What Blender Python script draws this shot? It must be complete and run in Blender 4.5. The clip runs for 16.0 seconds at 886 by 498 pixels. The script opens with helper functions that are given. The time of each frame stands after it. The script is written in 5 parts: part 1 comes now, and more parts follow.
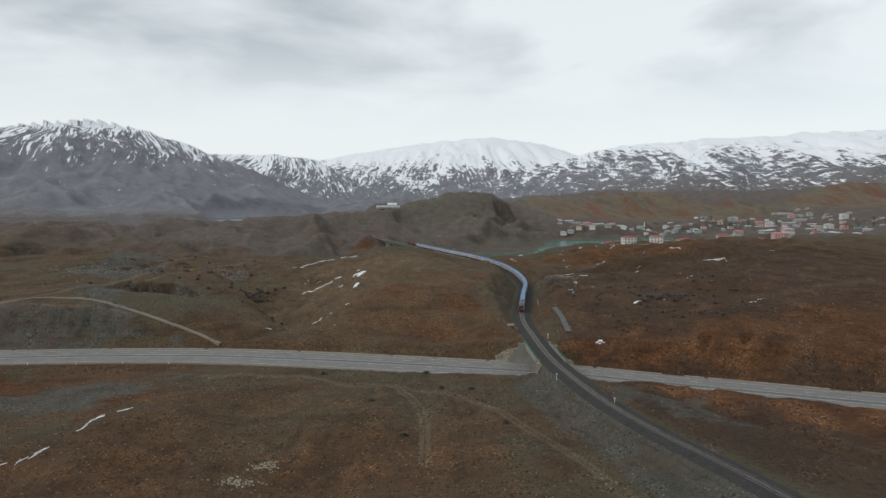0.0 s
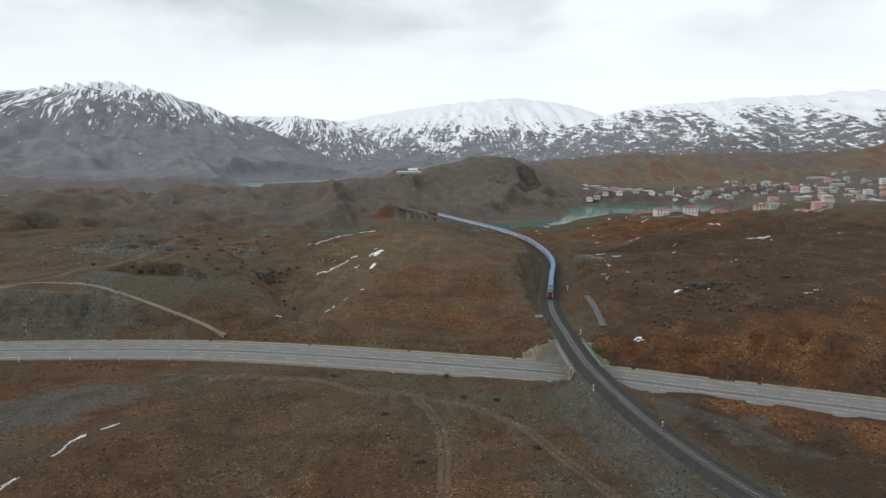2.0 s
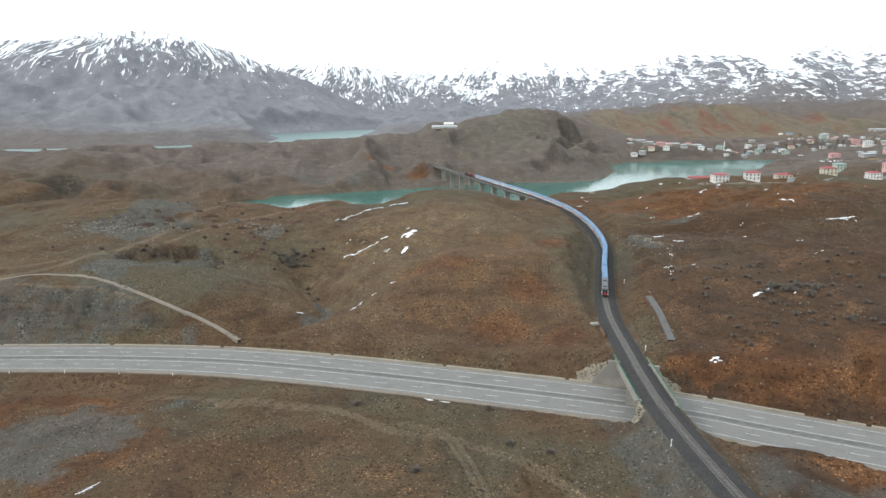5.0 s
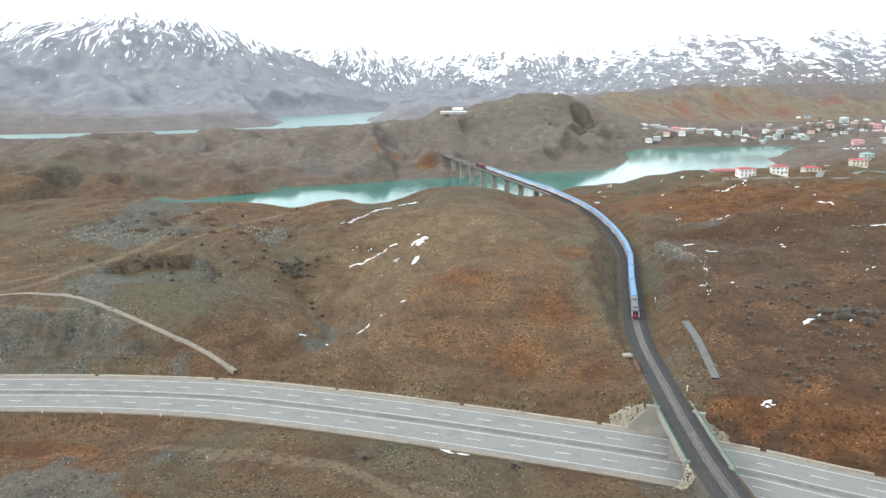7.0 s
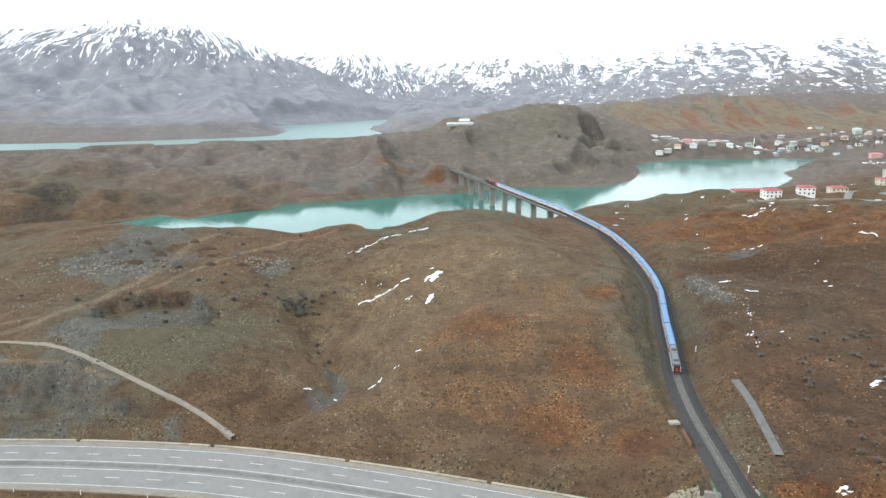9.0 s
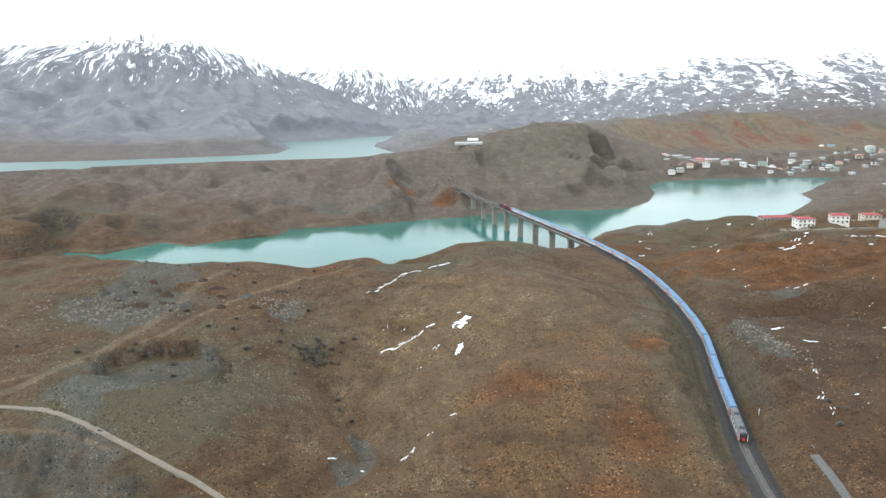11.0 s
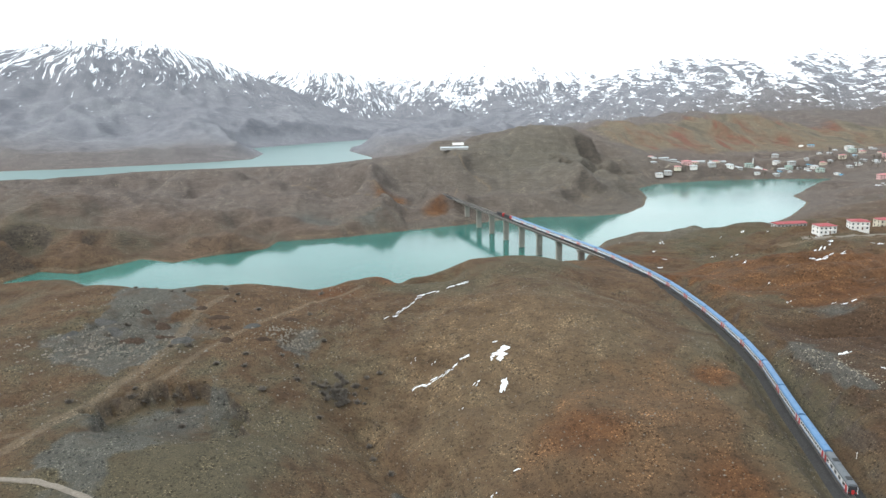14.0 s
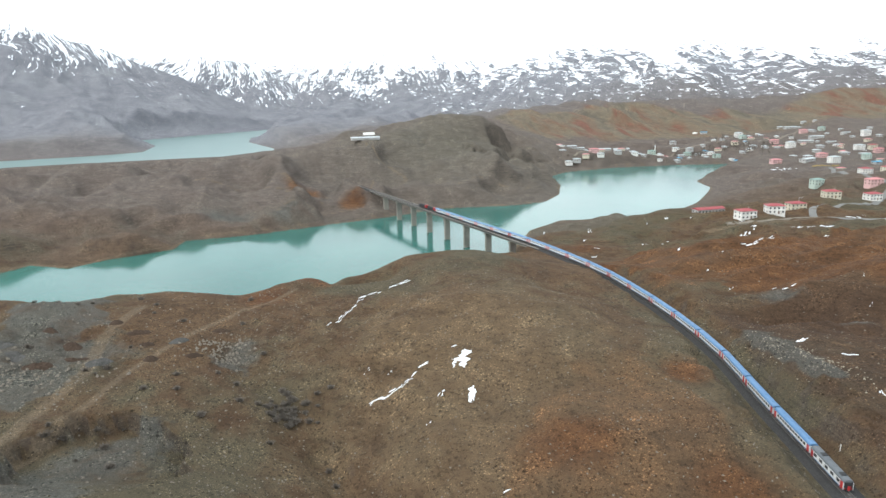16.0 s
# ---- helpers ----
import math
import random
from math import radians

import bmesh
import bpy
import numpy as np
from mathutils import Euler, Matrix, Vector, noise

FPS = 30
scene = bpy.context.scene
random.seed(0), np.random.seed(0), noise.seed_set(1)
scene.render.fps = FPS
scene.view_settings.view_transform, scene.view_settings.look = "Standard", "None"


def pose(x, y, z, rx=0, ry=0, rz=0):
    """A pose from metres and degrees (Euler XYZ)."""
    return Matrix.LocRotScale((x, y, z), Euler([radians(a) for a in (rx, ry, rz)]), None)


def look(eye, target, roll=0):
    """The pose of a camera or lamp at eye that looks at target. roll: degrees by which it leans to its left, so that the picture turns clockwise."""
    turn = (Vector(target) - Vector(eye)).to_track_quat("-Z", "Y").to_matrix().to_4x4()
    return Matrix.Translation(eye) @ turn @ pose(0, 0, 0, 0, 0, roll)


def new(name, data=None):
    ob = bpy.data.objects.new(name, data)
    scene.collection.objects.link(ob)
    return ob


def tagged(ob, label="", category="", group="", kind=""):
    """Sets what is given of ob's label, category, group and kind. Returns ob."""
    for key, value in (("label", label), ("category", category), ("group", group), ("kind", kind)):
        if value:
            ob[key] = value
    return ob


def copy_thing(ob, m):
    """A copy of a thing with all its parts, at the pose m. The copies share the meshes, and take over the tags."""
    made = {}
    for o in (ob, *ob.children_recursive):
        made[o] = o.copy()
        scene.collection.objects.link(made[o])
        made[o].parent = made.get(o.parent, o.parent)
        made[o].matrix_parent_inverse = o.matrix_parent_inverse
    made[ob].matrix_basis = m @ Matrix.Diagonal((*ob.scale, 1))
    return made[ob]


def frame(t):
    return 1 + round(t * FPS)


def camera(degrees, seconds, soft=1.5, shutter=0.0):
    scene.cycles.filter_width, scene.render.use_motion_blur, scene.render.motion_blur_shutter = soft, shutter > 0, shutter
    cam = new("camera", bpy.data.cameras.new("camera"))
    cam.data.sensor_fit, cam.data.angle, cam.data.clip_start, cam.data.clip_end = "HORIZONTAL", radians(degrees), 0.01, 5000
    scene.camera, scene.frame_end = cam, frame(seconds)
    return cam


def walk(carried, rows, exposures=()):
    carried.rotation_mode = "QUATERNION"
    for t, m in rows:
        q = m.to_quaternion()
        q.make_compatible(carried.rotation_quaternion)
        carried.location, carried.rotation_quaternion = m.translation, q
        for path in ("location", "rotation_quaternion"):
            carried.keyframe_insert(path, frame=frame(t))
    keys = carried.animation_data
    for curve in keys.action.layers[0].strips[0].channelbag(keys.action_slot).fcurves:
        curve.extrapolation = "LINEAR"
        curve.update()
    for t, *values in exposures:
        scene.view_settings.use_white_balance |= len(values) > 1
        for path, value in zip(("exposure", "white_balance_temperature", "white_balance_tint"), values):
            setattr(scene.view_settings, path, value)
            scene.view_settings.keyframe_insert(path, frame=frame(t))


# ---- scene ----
# ---- camera: seconds, eye in metres, heading, tilt and lean in degrees
PATH = [
    (0, 31.58, -179.17, 87.30, -5.64, -4.45, -0.08),
    (0.5, 32.32, -172.12, 89.62, -5.57, -5.25, -0.11),
    (1, 33.19, -164.27, 91.74, -5.33, -6.10, -0.14),
    (1.5, 33.79, -156.40, 93.73, -4.73, -6.91, -0.18),
    (2, 34.48, -148.90, 95.75, -3.80, -7.67, -0.20),
    (2.5, 35.21, -141.21, 97.86, -2.76, -8.46, -0.24),
    (3, 35.81, -133.93, 100.01, -2.11, -9.24, -0.26),
    (3.5, 36.44, -126.95, 102.43, -1.60, -10.06, -0.32),
    (4, 36.50, -119.00, 104.73, -1.24, -10.86, -0.36),
    (4.5, 35.71, -111.30, 106.97, -1.02, -11.65, -0.35),
    (5, 35.02, -104.11, 109.28, -0.86, -12.01, -0.45),
    (7.5, 31.14, -66.47, 120.75, -0.16, -13.80, -0.58),
    (8, 29.65, -58.82, 122.72, -0.14, -13.81, -0.54),
    (8.5, 28.07, -51.64, 125.12, -0.08, -13.53, -0.62),
    (9, 25.73, -44.24, 127.23, -0.08, -13.20, -0.55),
    (11.5, 8.66, -10.86, 136.95, -0.01, -12.04, -0.72),
    (12, 4.31, -5.20, 137.89, 0.03, -12.20, -0.86),
    (12.5, 0.01, 0.00, 138.60, 0.00, -12.30, -0.90),
    (13, -5.15, 5.14, 138.56, -0.26, -12.18, -0.96),
    (13.5, -10.18, 11.02, 138.27, -0.74, -12.03, -0.94),
    (14, -14.69, 17.29, 138.06, -2.63, -11.96, -1.07),
    (14.5, -19.73, 23.34, 138.05, -5.17, -11.94, -1.17),
    (15, -24.95, 29.59, 138.19, -7.37, -12.25, -1.21),
    (15.5, -29.83, 35.84, 137.98, -9.29, -12.62, -1.22),
    (16, -34.03, 42.66, 137.25, -10.94, -12.95, -1.04),
]


def eye_row(t, x, y, z, yaw, tilt, lean):
    a, b = radians(yaw), radians(tilt)
    ahead = Vector((-math.sin(a) * math.cos(b), math.cos(a) * math.cos(b), math.sin(b)))
    return t, look((x, y, z), Vector((x, y, z)) + ahead * 100, lean)


EXPOSURES = [(0, -1.72, 6400, 8.5), (1.5, -1.58, 6400, 8.5), (3.5, -1.18, 6370, 8), (5, -0.72, 6300, 7.5), (7.5, -0.2, 6220, 7), (9, -0.3, 6220, 7), (12.5, -0.53, 6250, 7), (16, -0.55, 6250, 7)]
cam = camera(65.0, 16.0)
walk(cam, [eye_row(*r) for r in PATH], EXPOSURES)

# ---- world and sun: a bright overcast sky with broken grey cloud
world = bpy.data.worlds.new("overcast_sky")
scene.world = world
world.use_nodes = True
wn, wl = world.node_tree.nodes, world.node_tree.links
sky = wn.new("ShaderNodeTexSky")
sky.sky_type, sky.sun_disc = "NISHITA", False
sky.sun_elevation, sky.sun_rotation = radians(38), radians(249)
wtc = wn.new("ShaderNodeTexCoord")
sep = wn.new("ShaderNodeSeparateXYZ")
wl.new(wtc.outputs["Generated"], sep.inputs[0])
up = wn.new("ShaderNodeMath")
up.operation, up.inputs[1].default_value = "ADD", 0.22
wl.new(sep.outputs[2], up.inputs[0])
layer = wn.new("ShaderNodeVectorMath")
layer.operation = "DIVIDE"
wl.new(wtc.outputs["Generated"], layer.inputs[0])
comb = wn.new("ShaderNodeCombineXYZ")
for i in range(3):
    wl.new(up.outputs[0], comb.inputs[i])
wl.new(comb.outputs[0], layer.inputs[1])
cloud = wn.new("ShaderNodeTexNoise")
cloud.inputs["Scale"].default_value, cloud.inputs["Detail"].default_value = 1.15, 5
cloud.inputs["Roughness"].default_value, cloud.inputs["Distortion"].default_value = 0.5, 0.35
drift = wn.new("ShaderNodeVectorMath")
drift.operation, drift.inputs[1].default_value = "ADD", (0.55, 0.9, 0.0)
wl.new(layer.outputs[0], drift.inputs[0])
wl.new(drift.outputs[0], cloud.inputs["Vector"])
cramp = wn.new("ShaderNodeValToRGB")
cramp.color_ramp.elements[0].position, cramp.color_ramp.elements[0].color = 0.38, (0.86, 0.92, 0.97, 1)
cramp.color_ramp.elements[1].position, cramp.color_ramp.elements[1].color = 0.58, (1.5, 1.55, 1.55, 1)
wl.new(cloud.outputs["Fac"], cramp.inputs["Fac"])
# the cloud sheet is thin and bright towards the horizon
rim = wn.new("ShaderNodeMapRange")
rim.inputs["From Min"].default_value, rim.inputs["From Max"].default_value = 0.07, 0.24
rim.interpolation_type = "SMOOTHSTEP"
wl.new(sep.outputs[2], rim.inputs["Value"])
cmix = wn.new("ShaderNodeMix")
cmix.data_type = "RGBA"
cmix.inputs["A"].default_value = (1.5, 1.56, 1.57, 1)
wl.new(rim.outputs[0], cmix.inputs["Factor"])
wl.new(cramp.outputs["Color"], cmix.inputs["B"])
thin = wn.new("ShaderNodeBackground")
thin.inputs["Strength"].default_value = 0.05
wl.new(sky.outputs[0], thin.inputs["Color"])
bg = wn["Background"]
bg.inputs["Strength"].default_value = 1.7
wl.new(cmix.outputs["Result"], bg.inputs["Color"])
both = wn.new("ShaderNodeAddShader")
wl.new(bg.outputs[0], both.inputs[0])
wl.new(thin.outputs[0], both.inputs[1])
wl.new(both.outputs[0], wn["World Output"].inputs["Surface"])

sun_data = bpy.data.lights.new("sun", "SUN")
sun_data.energy, sun_data.angle, sun_data.color = 2.5, radians(10), (1.0, 0.96, 0.9)
sun = new("sun", sun_data)
sun.matrix_world = look((-420, -60, 350), (0, 100, 0))

# ---- materials


def tree_of(name):
    m = bpy.data.materials.new(name)
    m.use_nodes = True
    return m, m.node_tree.nodes, m.node_tree.links, m.node_tree.nodes["Principled BSDF"]


def noise_node(n, l, scale, detail=4, rough=0.55, vector=None, distortion=0.0):
    t = n.new("ShaderNodeTexNoise")
    t.inputs["Scale"].default_value, t.inputs["Detail"].default_value = scale, detail
    t.inputs["Roughness"].default_value, t.inputs["Distortion"].default_value = rough, distortion
    if vector is not None:
        l.new(vector, t.inputs["Vector"])
    return t.outputs["Fac"]


def ramp_node(n, l, fac, stops):
    r = n.new("ShaderNodeValToRGB")
    e = r.color_ramp.elements
    while len(e) < len(stops):
        e.new(0.5)
    for el, (p, c) in zip(e, stops):
        el.position, el.color = p, (*c, 1)
    l.new(fac, r.inputs["Fac"])
    return r.outputs["Color"]


def mix_node(n, l, fac, a, b, blend="MIX"):
    m = n.new("ShaderNodeMix")
    m.data_type, m.blend_type = "RGBA", blend
    for sock, v in (("Factor", fac), ("A", a), ("B", b)):
        if isinstance(v, (int, float)):
            m.inputs[sock].default_value = v
        elif isinstance(v, tuple):
            m.inputs[sock].default_value = (*v, 1)
        else:
            l.new(v, m.inputs[sock])
    return m.outputs["Result"]


def math_node(n, l, op, a, b=0.0, clamp=False):
    m = n.new("ShaderNodeMath")
    m.operation, m.use_clamp = op, clamp
    for i, v in enumerate((a, b)):
        if isinstance(v, (int, float)):
            m.inputs[i].default_value = v
        else:
            l.new(v, m.inputs[i])
    return m.outputs[0]


def range_node(n, l, v, lo, hi, to_lo=0.0, to_hi=1.0):
    r = n.new("ShaderNodeMapRange")
    r.interpolation_type = "SMOOTHSTEP"
    for s, x in (("From Min", lo), ("From Max", hi), ("To Min", to_lo), ("To Max", to_hi)):
        r.inputs[s].default_value = x
    l.new(v, r.inputs["Value"])
    return r.outputs[0]


def place_node(n):
    return n.new("ShaderNodeNewGeometry").outputs["Position"]


def plain(name, colour, rough=0.7, metal=0.0, grain=3.0, vary=0.18, bump=0.0, stain=0.25):
    """A painted or mineral surface with fine grain, broad stains and a small shift from piece to piece."""
    m, n, l, b = tree_of(name)
    p = place_node(n)
    fine = noise_node(n, l, grain, 5, 0.6, p)
    broad = noise_node(n, l, grain * 0.12, 3, 0.5, p)
    dark = tuple(c * (1 - vary) for c in colour)
    light = tuple(min(1, c * (1 + vary)) for c in colour)
    c = ramp_node(n, l, fine, [(0.3, dark), (0.7, light)])
    worn = tuple(v * (1 - stain) for v in colour)
    c = mix_node(n, l, range_node(n, l, broad, 0.5, 0.68, 0, 0.7), c, worn)
    rnd = n.new("ShaderNodeObjectInfo").outputs["Random"]
    c = mix_node(n, l, range_node(n, l, rnd, 0, 1, 0, 0.18), c, worn)
    l.new(c, b.inputs["Base Color"])
    b.inputs["Roughness"].default_value, b.inputs["Metallic"].default_value = rough, metal
    b.inputs["Specular IOR Level"].default_value = 0.12 if rough > 0.8 else 0.4
    if bump:
        bn = n.new("ShaderNodeBump")
        bn.inputs["Strength"].default_value, bn.inputs["Distance"].default_value = bump, 0.05
        l.new(fine, bn.inputs["Height"])
        l.new(bn.outputs[0], b.inputs["Normal"])
    return m


def attr_node(n, name):
    a = n.new("ShaderNodeAttribute")
    a.attribute_name = name
    return a.outputs["Fac"]


def scaled(n, l, v, k):
    m = n.new("ShaderNodeVectorMath")
    m.operation, m.inputs[1].default_value = "MULTIPLY", k
    l.new(v, m.inputs[0])
    return m.outputs[0]


def ground_material():
    """Dry steppe: brown earth with thin grass, red clay, grey scree, wheel tracks and old snow, each where the ground carries it."""
    m, n, l, b = tree_of("steppe_earth")
    p = place_node(n)

    def times(c, tint, fac):
        return mix_node(n, l, fac, c, mix_node(n, l, 1.0, c, tint, "MULTIPLY"))

    def ragged(name, noise, reach, lo, hi, most):
        e = math_node(n, l, "ADD", attr_node(n, name), math_node(n, l, "MULTIPLY", math_node(n, l, "SUBTRACT", noise, 0.5), reach))
        return math_node(n, l, "MULTIPLY", range_node(n, l, e, lo, hi), most)

    n80, n14 = noise_node(n, l, 0.012, 5, 0.55, p), noise_node(n, l, 0.07, 7, 0.66, p, 0.4)
    n2, n03 = noise_node(n, l, 0.55, 6, 0.7, p), noise_node(n, l, 2.0, 4, 0.7, p)
    earth = ramp_node(n, l, n14, [(0.3, (0.09, 0.054, 0.032)), (0.5, (0.12, 0.073, 0.041)), (0.7, (0.152, 0.095, 0.054))])
    grass = ramp_node(n, l, n2, [(0.35, (0.088, 0.072, 0.045)), (0.65, (0.13, 0.107, 0.069))])
    c = mix_node(n, l, range_node(n, l, math_node(n, l, "ADD", n80, math_node(n, l, "MULTIPLY", n14, 0.5)), 0.68, 0.9), earth, grass)
    # far slopes of bare grey-brown heath
    heath = ramp_node(n, l, n14, [(0.25, (0.128, 0.1, 0.087)), (0.55, (0.163, 0.131, 0.114)), (0.8, (0.195, 0.162, 0.139))])
    c = mix_node(n, l, attr_node(n, "heath"), c, heath)
    # mountain slopes: distance haze painted in as a paler, bluer ground colour
    hazed_scrub = ramp_node(n, l, noise_node(n, l, 0.012, 7, 0.62, p), [(0.3, (0.19, 0.19, 0.215)), (0.5, (0.245, 0.243, 0.268)), (0.72, (0.305, 0.305, 0.32))])
    c = mix_node(n, l, attr_node(n, "hazed_scrub"), c, hazed_scrub)
    olive = ramp_node(n, l, n14, [(0.25, (0.115, 0.098, 0.077)), (0.55, (0.145, 0.125, 0.098)), (0.8, (0.175, 0.15, 0.118))])
    c = mix_node(n, l, attr_node(n, "olive"), c, olive)
    # bare rock on steep banks; the darkening by slope also paints in relief shade
    nrm = n.new("ShaderNodeSeparateXYZ")
    l.new(n.new("ShaderNodeNewGeometry").outputs["Normal"], nrm.inputs[0])
    bare = math_node(n, l, "ADD", nrm.outputs[2], math_node(n, l, "MULTIPLY", math_node(n, l, "SUBTRACT", n2, 0.5), 0.3))
    crag = ramp_node(n, l, noise_node(n, l, 0.3, 7, 0.72, scaled(n, l, p, (1, 1, 2.4))), [(0.35, (0.05, 0.04, 0.034)), (0.55, (0.098, 0.079, 0.066)), (0.72, (0.19, 0.16, 0.13))])
    steep_rock_shade = math_node(n, l, "MULTIPLY", range_node(n, l, bare, 0.6, 0.78, 0.6, 0.0), math_node(n, l, "SUBTRACT", 1.0, attr_node(n, "hazed_scrub")))
    c = mix_node(n, l, steep_rock_shade, c, crag)
    # eroded badland clay in upright bands of tan, rust and red
    bands = noise_node(n, l, 1.0, 5, 0.6, scaled(n, l, p, (0.024, 0.004, 0.012)), 0.5)
    clay = ramp_node(n, l, bands, [(0.34, (0.125, 0.108, 0.08)), (0.48, (0.2, 0.158, 0.11)), (0.58, (0.19, 0.125, 0.082)), (0.66, (0.2, 0.08, 0.055)), (0.74, (0.2, 0.15, 0.1))])
    c = mix_node(n, l, ragged("badland", n14, 1.0, 0.3, 0.9, 0.85), c, clay)
    ochre = ramp_node(n, l, n14, [(0.3, (0.125, 0.085, 0.05)), (0.55, (0.172, 0.117, 0.068)), (0.75, (0.21, 0.148, 0.09))])
    c = mix_node(n, l, ragged("ochre", n14, 0.8, 0.1, 0.9, 0.75), c, ochre)
    umber = ramp_node(n, l, n14, [(0.3, (0.06, 0.036, 0.024)), (0.55, (0.088, 0.052, 0.032)), (0.75, (0.125, 0.076, 0.046))])
    c = mix_node(n, l, ragged("umber", n14, 1.0, 0.2, 0.9, 0.9), c, umber)
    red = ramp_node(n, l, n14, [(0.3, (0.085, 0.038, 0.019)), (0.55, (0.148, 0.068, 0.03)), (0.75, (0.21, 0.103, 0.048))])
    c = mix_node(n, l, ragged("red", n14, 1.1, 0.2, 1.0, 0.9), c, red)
    scree = ramp_node(n, l, n2, [(0.3, (0.07, 0.066, 0.06)), (0.52, (0.12, 0.117, 0.103)), (0.75, (0.21, 0.2, 0.182))])
    c = mix_node(n, l, ragged("grey", n14, 1.8, 0.3, 1.0, 0.75), c, scree)
    track = ramp_node(n, l, n2, [(0.3, (0.16, 0.112, 0.073)), (0.7, (0.25, 0.19, 0.13))])
    c = mix_node(n, l, ragged("track", n2, 1.4, 0.4, 1.0, 0.6), c, track)
    # terraces trodden along the slope, tufts, stones and bare spots
    lane = noise_node(n, l, 1.0, 4, 0.6, scaled(n, l, p, (0.03, 0.03, 0.75)))
    c = times(c, (0.7, 0.71, 0.72), range_node(n, l, lane, 0.5, 0.6, 0, 0.5))
    c = times(c, (0.6, 0.6, 0.6), range_node(n, l, n2, 0.52, 0.62, 0, 0.8))
    c = times(c, (1.75, 1.7, 1.6), range_node(n, l, n03, 0.56, 0.66, 0, 0.6))
    c = times(c, (0.45, 0.45, 0.44), range_node(n, l, noise_node(n, l, 1.1, 5, 0.75, p), 0.575, 0.64, 0, 0.75))
    c = times(c, (0.76, 0.78, 0.82), range_node(n, l, noise_node(n, l, 0.22, 5, 0.7, p), 0.48, 0.62, 0, 0.6))
    for scale, size, tint in ((0.5, 0.13, (0.42, 0.42, 0.42)), (0.8, 0.12, (2.1, 2.05, 1.95)), (1.7, 0.16, (0.5, 0.5, 0.5)), (2.2, 0.15, (1.9, 1.85, 1.75))):
        cell = n.new("ShaderNodeTexVoronoi")
        cell.inputs["Scale"].default_value = scale
        l.new(p, cell.inputs["Vector"])
        dot = math_node(n, l, "SUBTRACT", cell.outputs["Distance"], math_node(n, l, "MULTIPLY", math_node(n, l, "SUBTRACT", n14, 0.45), 0.9))
        c = times(c, tint, range_node(n, l, dot, size * 0.7, size * 1.4, 0.85, 0.0))
    # one even tint darkens all the ground beneath the snow
    c = times(c, (0.85, 0.87, 0.875), 1.0)
    # snow: streaks that run down the mountain gullies, and wind-blown flecks
    lie = n.new("ShaderNodeCombineXYZ")
    l.new(attr_node(n, "across"), lie.inputs[0])
    l.new(attr_node(n, "down"), lie.inputs[1])
    streak = noise_node(n, l, 1.0, 5, 0.6, scaled(n, l, lie.outputs[0], (0.115, 0.0125, 1)), 0.3)
    fleck = noise_node(n, l, 0.03, 8, 0.66, scaled(n, l, p, (1, 0.5, 2.6)), 0.8)
    fall = mix_node(n, l, attr_node(n, "windblown"), streak, fleck)
    depth = math_node(n, l, "MULTIPLY", math_node(n, l, "SUBTRACT", attr_node(n, "snow"), 0.5), 0.62)
    c = mix_node(n, l, range_node(n, l, math_node(n, l, "ADD", fall, depth), 0.485, 0.545), c, (0.82, 0.84, 0.87))
    l.new(c, b.inputs["Base Color"])
    b.inputs["Roughness"].default_value = 0.95
    b.inputs["Specular IOR Level"].default_value = 0.15
    bn = n.new("ShaderNodeBump")
    bn.inputs["Strength"].default_value, bn.inputs["Distance"].default_value = 0.9, 1.1
    l.new(math_node(n, l, "ADD", n2, math_node(n, l, "MULTIPLY", n03, 0.35)), bn.inputs["Height"])
    l.new(bn.outputs[0], b.inputs["Normal"])
    return m


def water_material():
    m, n, l, b = tree_of("lake_water")
    p = place_node(n)
    broad = noise_node(n, l, 0.006, 3, 0.5, p)
    c = ramp_node(n, l, broad, [(0.35, (0.028, 0.118, 0.1)), (0.65, (0.05, 0.165, 0.14))])
    # wind-ruffled towards the far arm, and painted paler for its sky reflection
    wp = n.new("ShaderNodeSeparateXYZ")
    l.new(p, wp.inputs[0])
    gust_sheen = math_node(n, l, "ADD", wp.outputs[1], math_node(n, l, "MULTIPLY", math_node(n, l, "SUBTRACT", broad, 0.5), 700))
    l.new(range_node(n, l, gust_sheen, 850, 1500, 0.1, 0.3), b.inputs["Roughness"])
    c = mix_node(n, l, range_node(n, l, gust_sheen, 1000, 1600, 0, 0.6), c, (0.2, 0.27, 0.265))
    l.new(c, b.inputs["Base Color"])
    b.inputs["IOR"].default_value = 1.33
    bn = n.new("ShaderNodeBump")
    bn.inputs["Strength"].default_value, bn.inputs["Distance"].default_value = 0.3, 0.12
    l.new(noise_node(n, l, 0.35, 3, 0.6, p), bn.inputs["Height"])
    l.new(bn.outputs[0], b.inputs["Normal"])
    return m


GROUND, WATER = ground_material(), water_material()
DARK_ASPHALT = plain("dark_patched_asphalt", (0.15, 0.146, 0.138), 0.9, 0, 0.8, 0.25, 0.2, 0.3)
ASPHALT = plain("worn_asphalt", (0.20, 0.195, 0.185), 0.9, 0, 1.2, 0.12, 0.2, 0.18)
GUTTER = plain("stained_gutter_concrete", (0.33, 0.30, 0.24), 0.9, 0, 1.5, 0.2, 0.3, 0.4)
SHOULDER = plain("gravel_shoulder", (0.22, 0.19, 0.155), 0.95, 0, 1.6, 0.25, 0.4)
PAINT = plain("road_paint", (0.62, 0.61, 0.57), 0.8, 0, 2.0, 0.15)
BALLAST = plain("dark_ballast", (0.05, 0.048, 0.047), 0.95, 0, 2.5, 0.45, 0.8)
PATHSIDE = plain("grey_gravel", (0.13, 0.127, 0.122), 0.95, 0, 2.0, 0.3, 0.6)
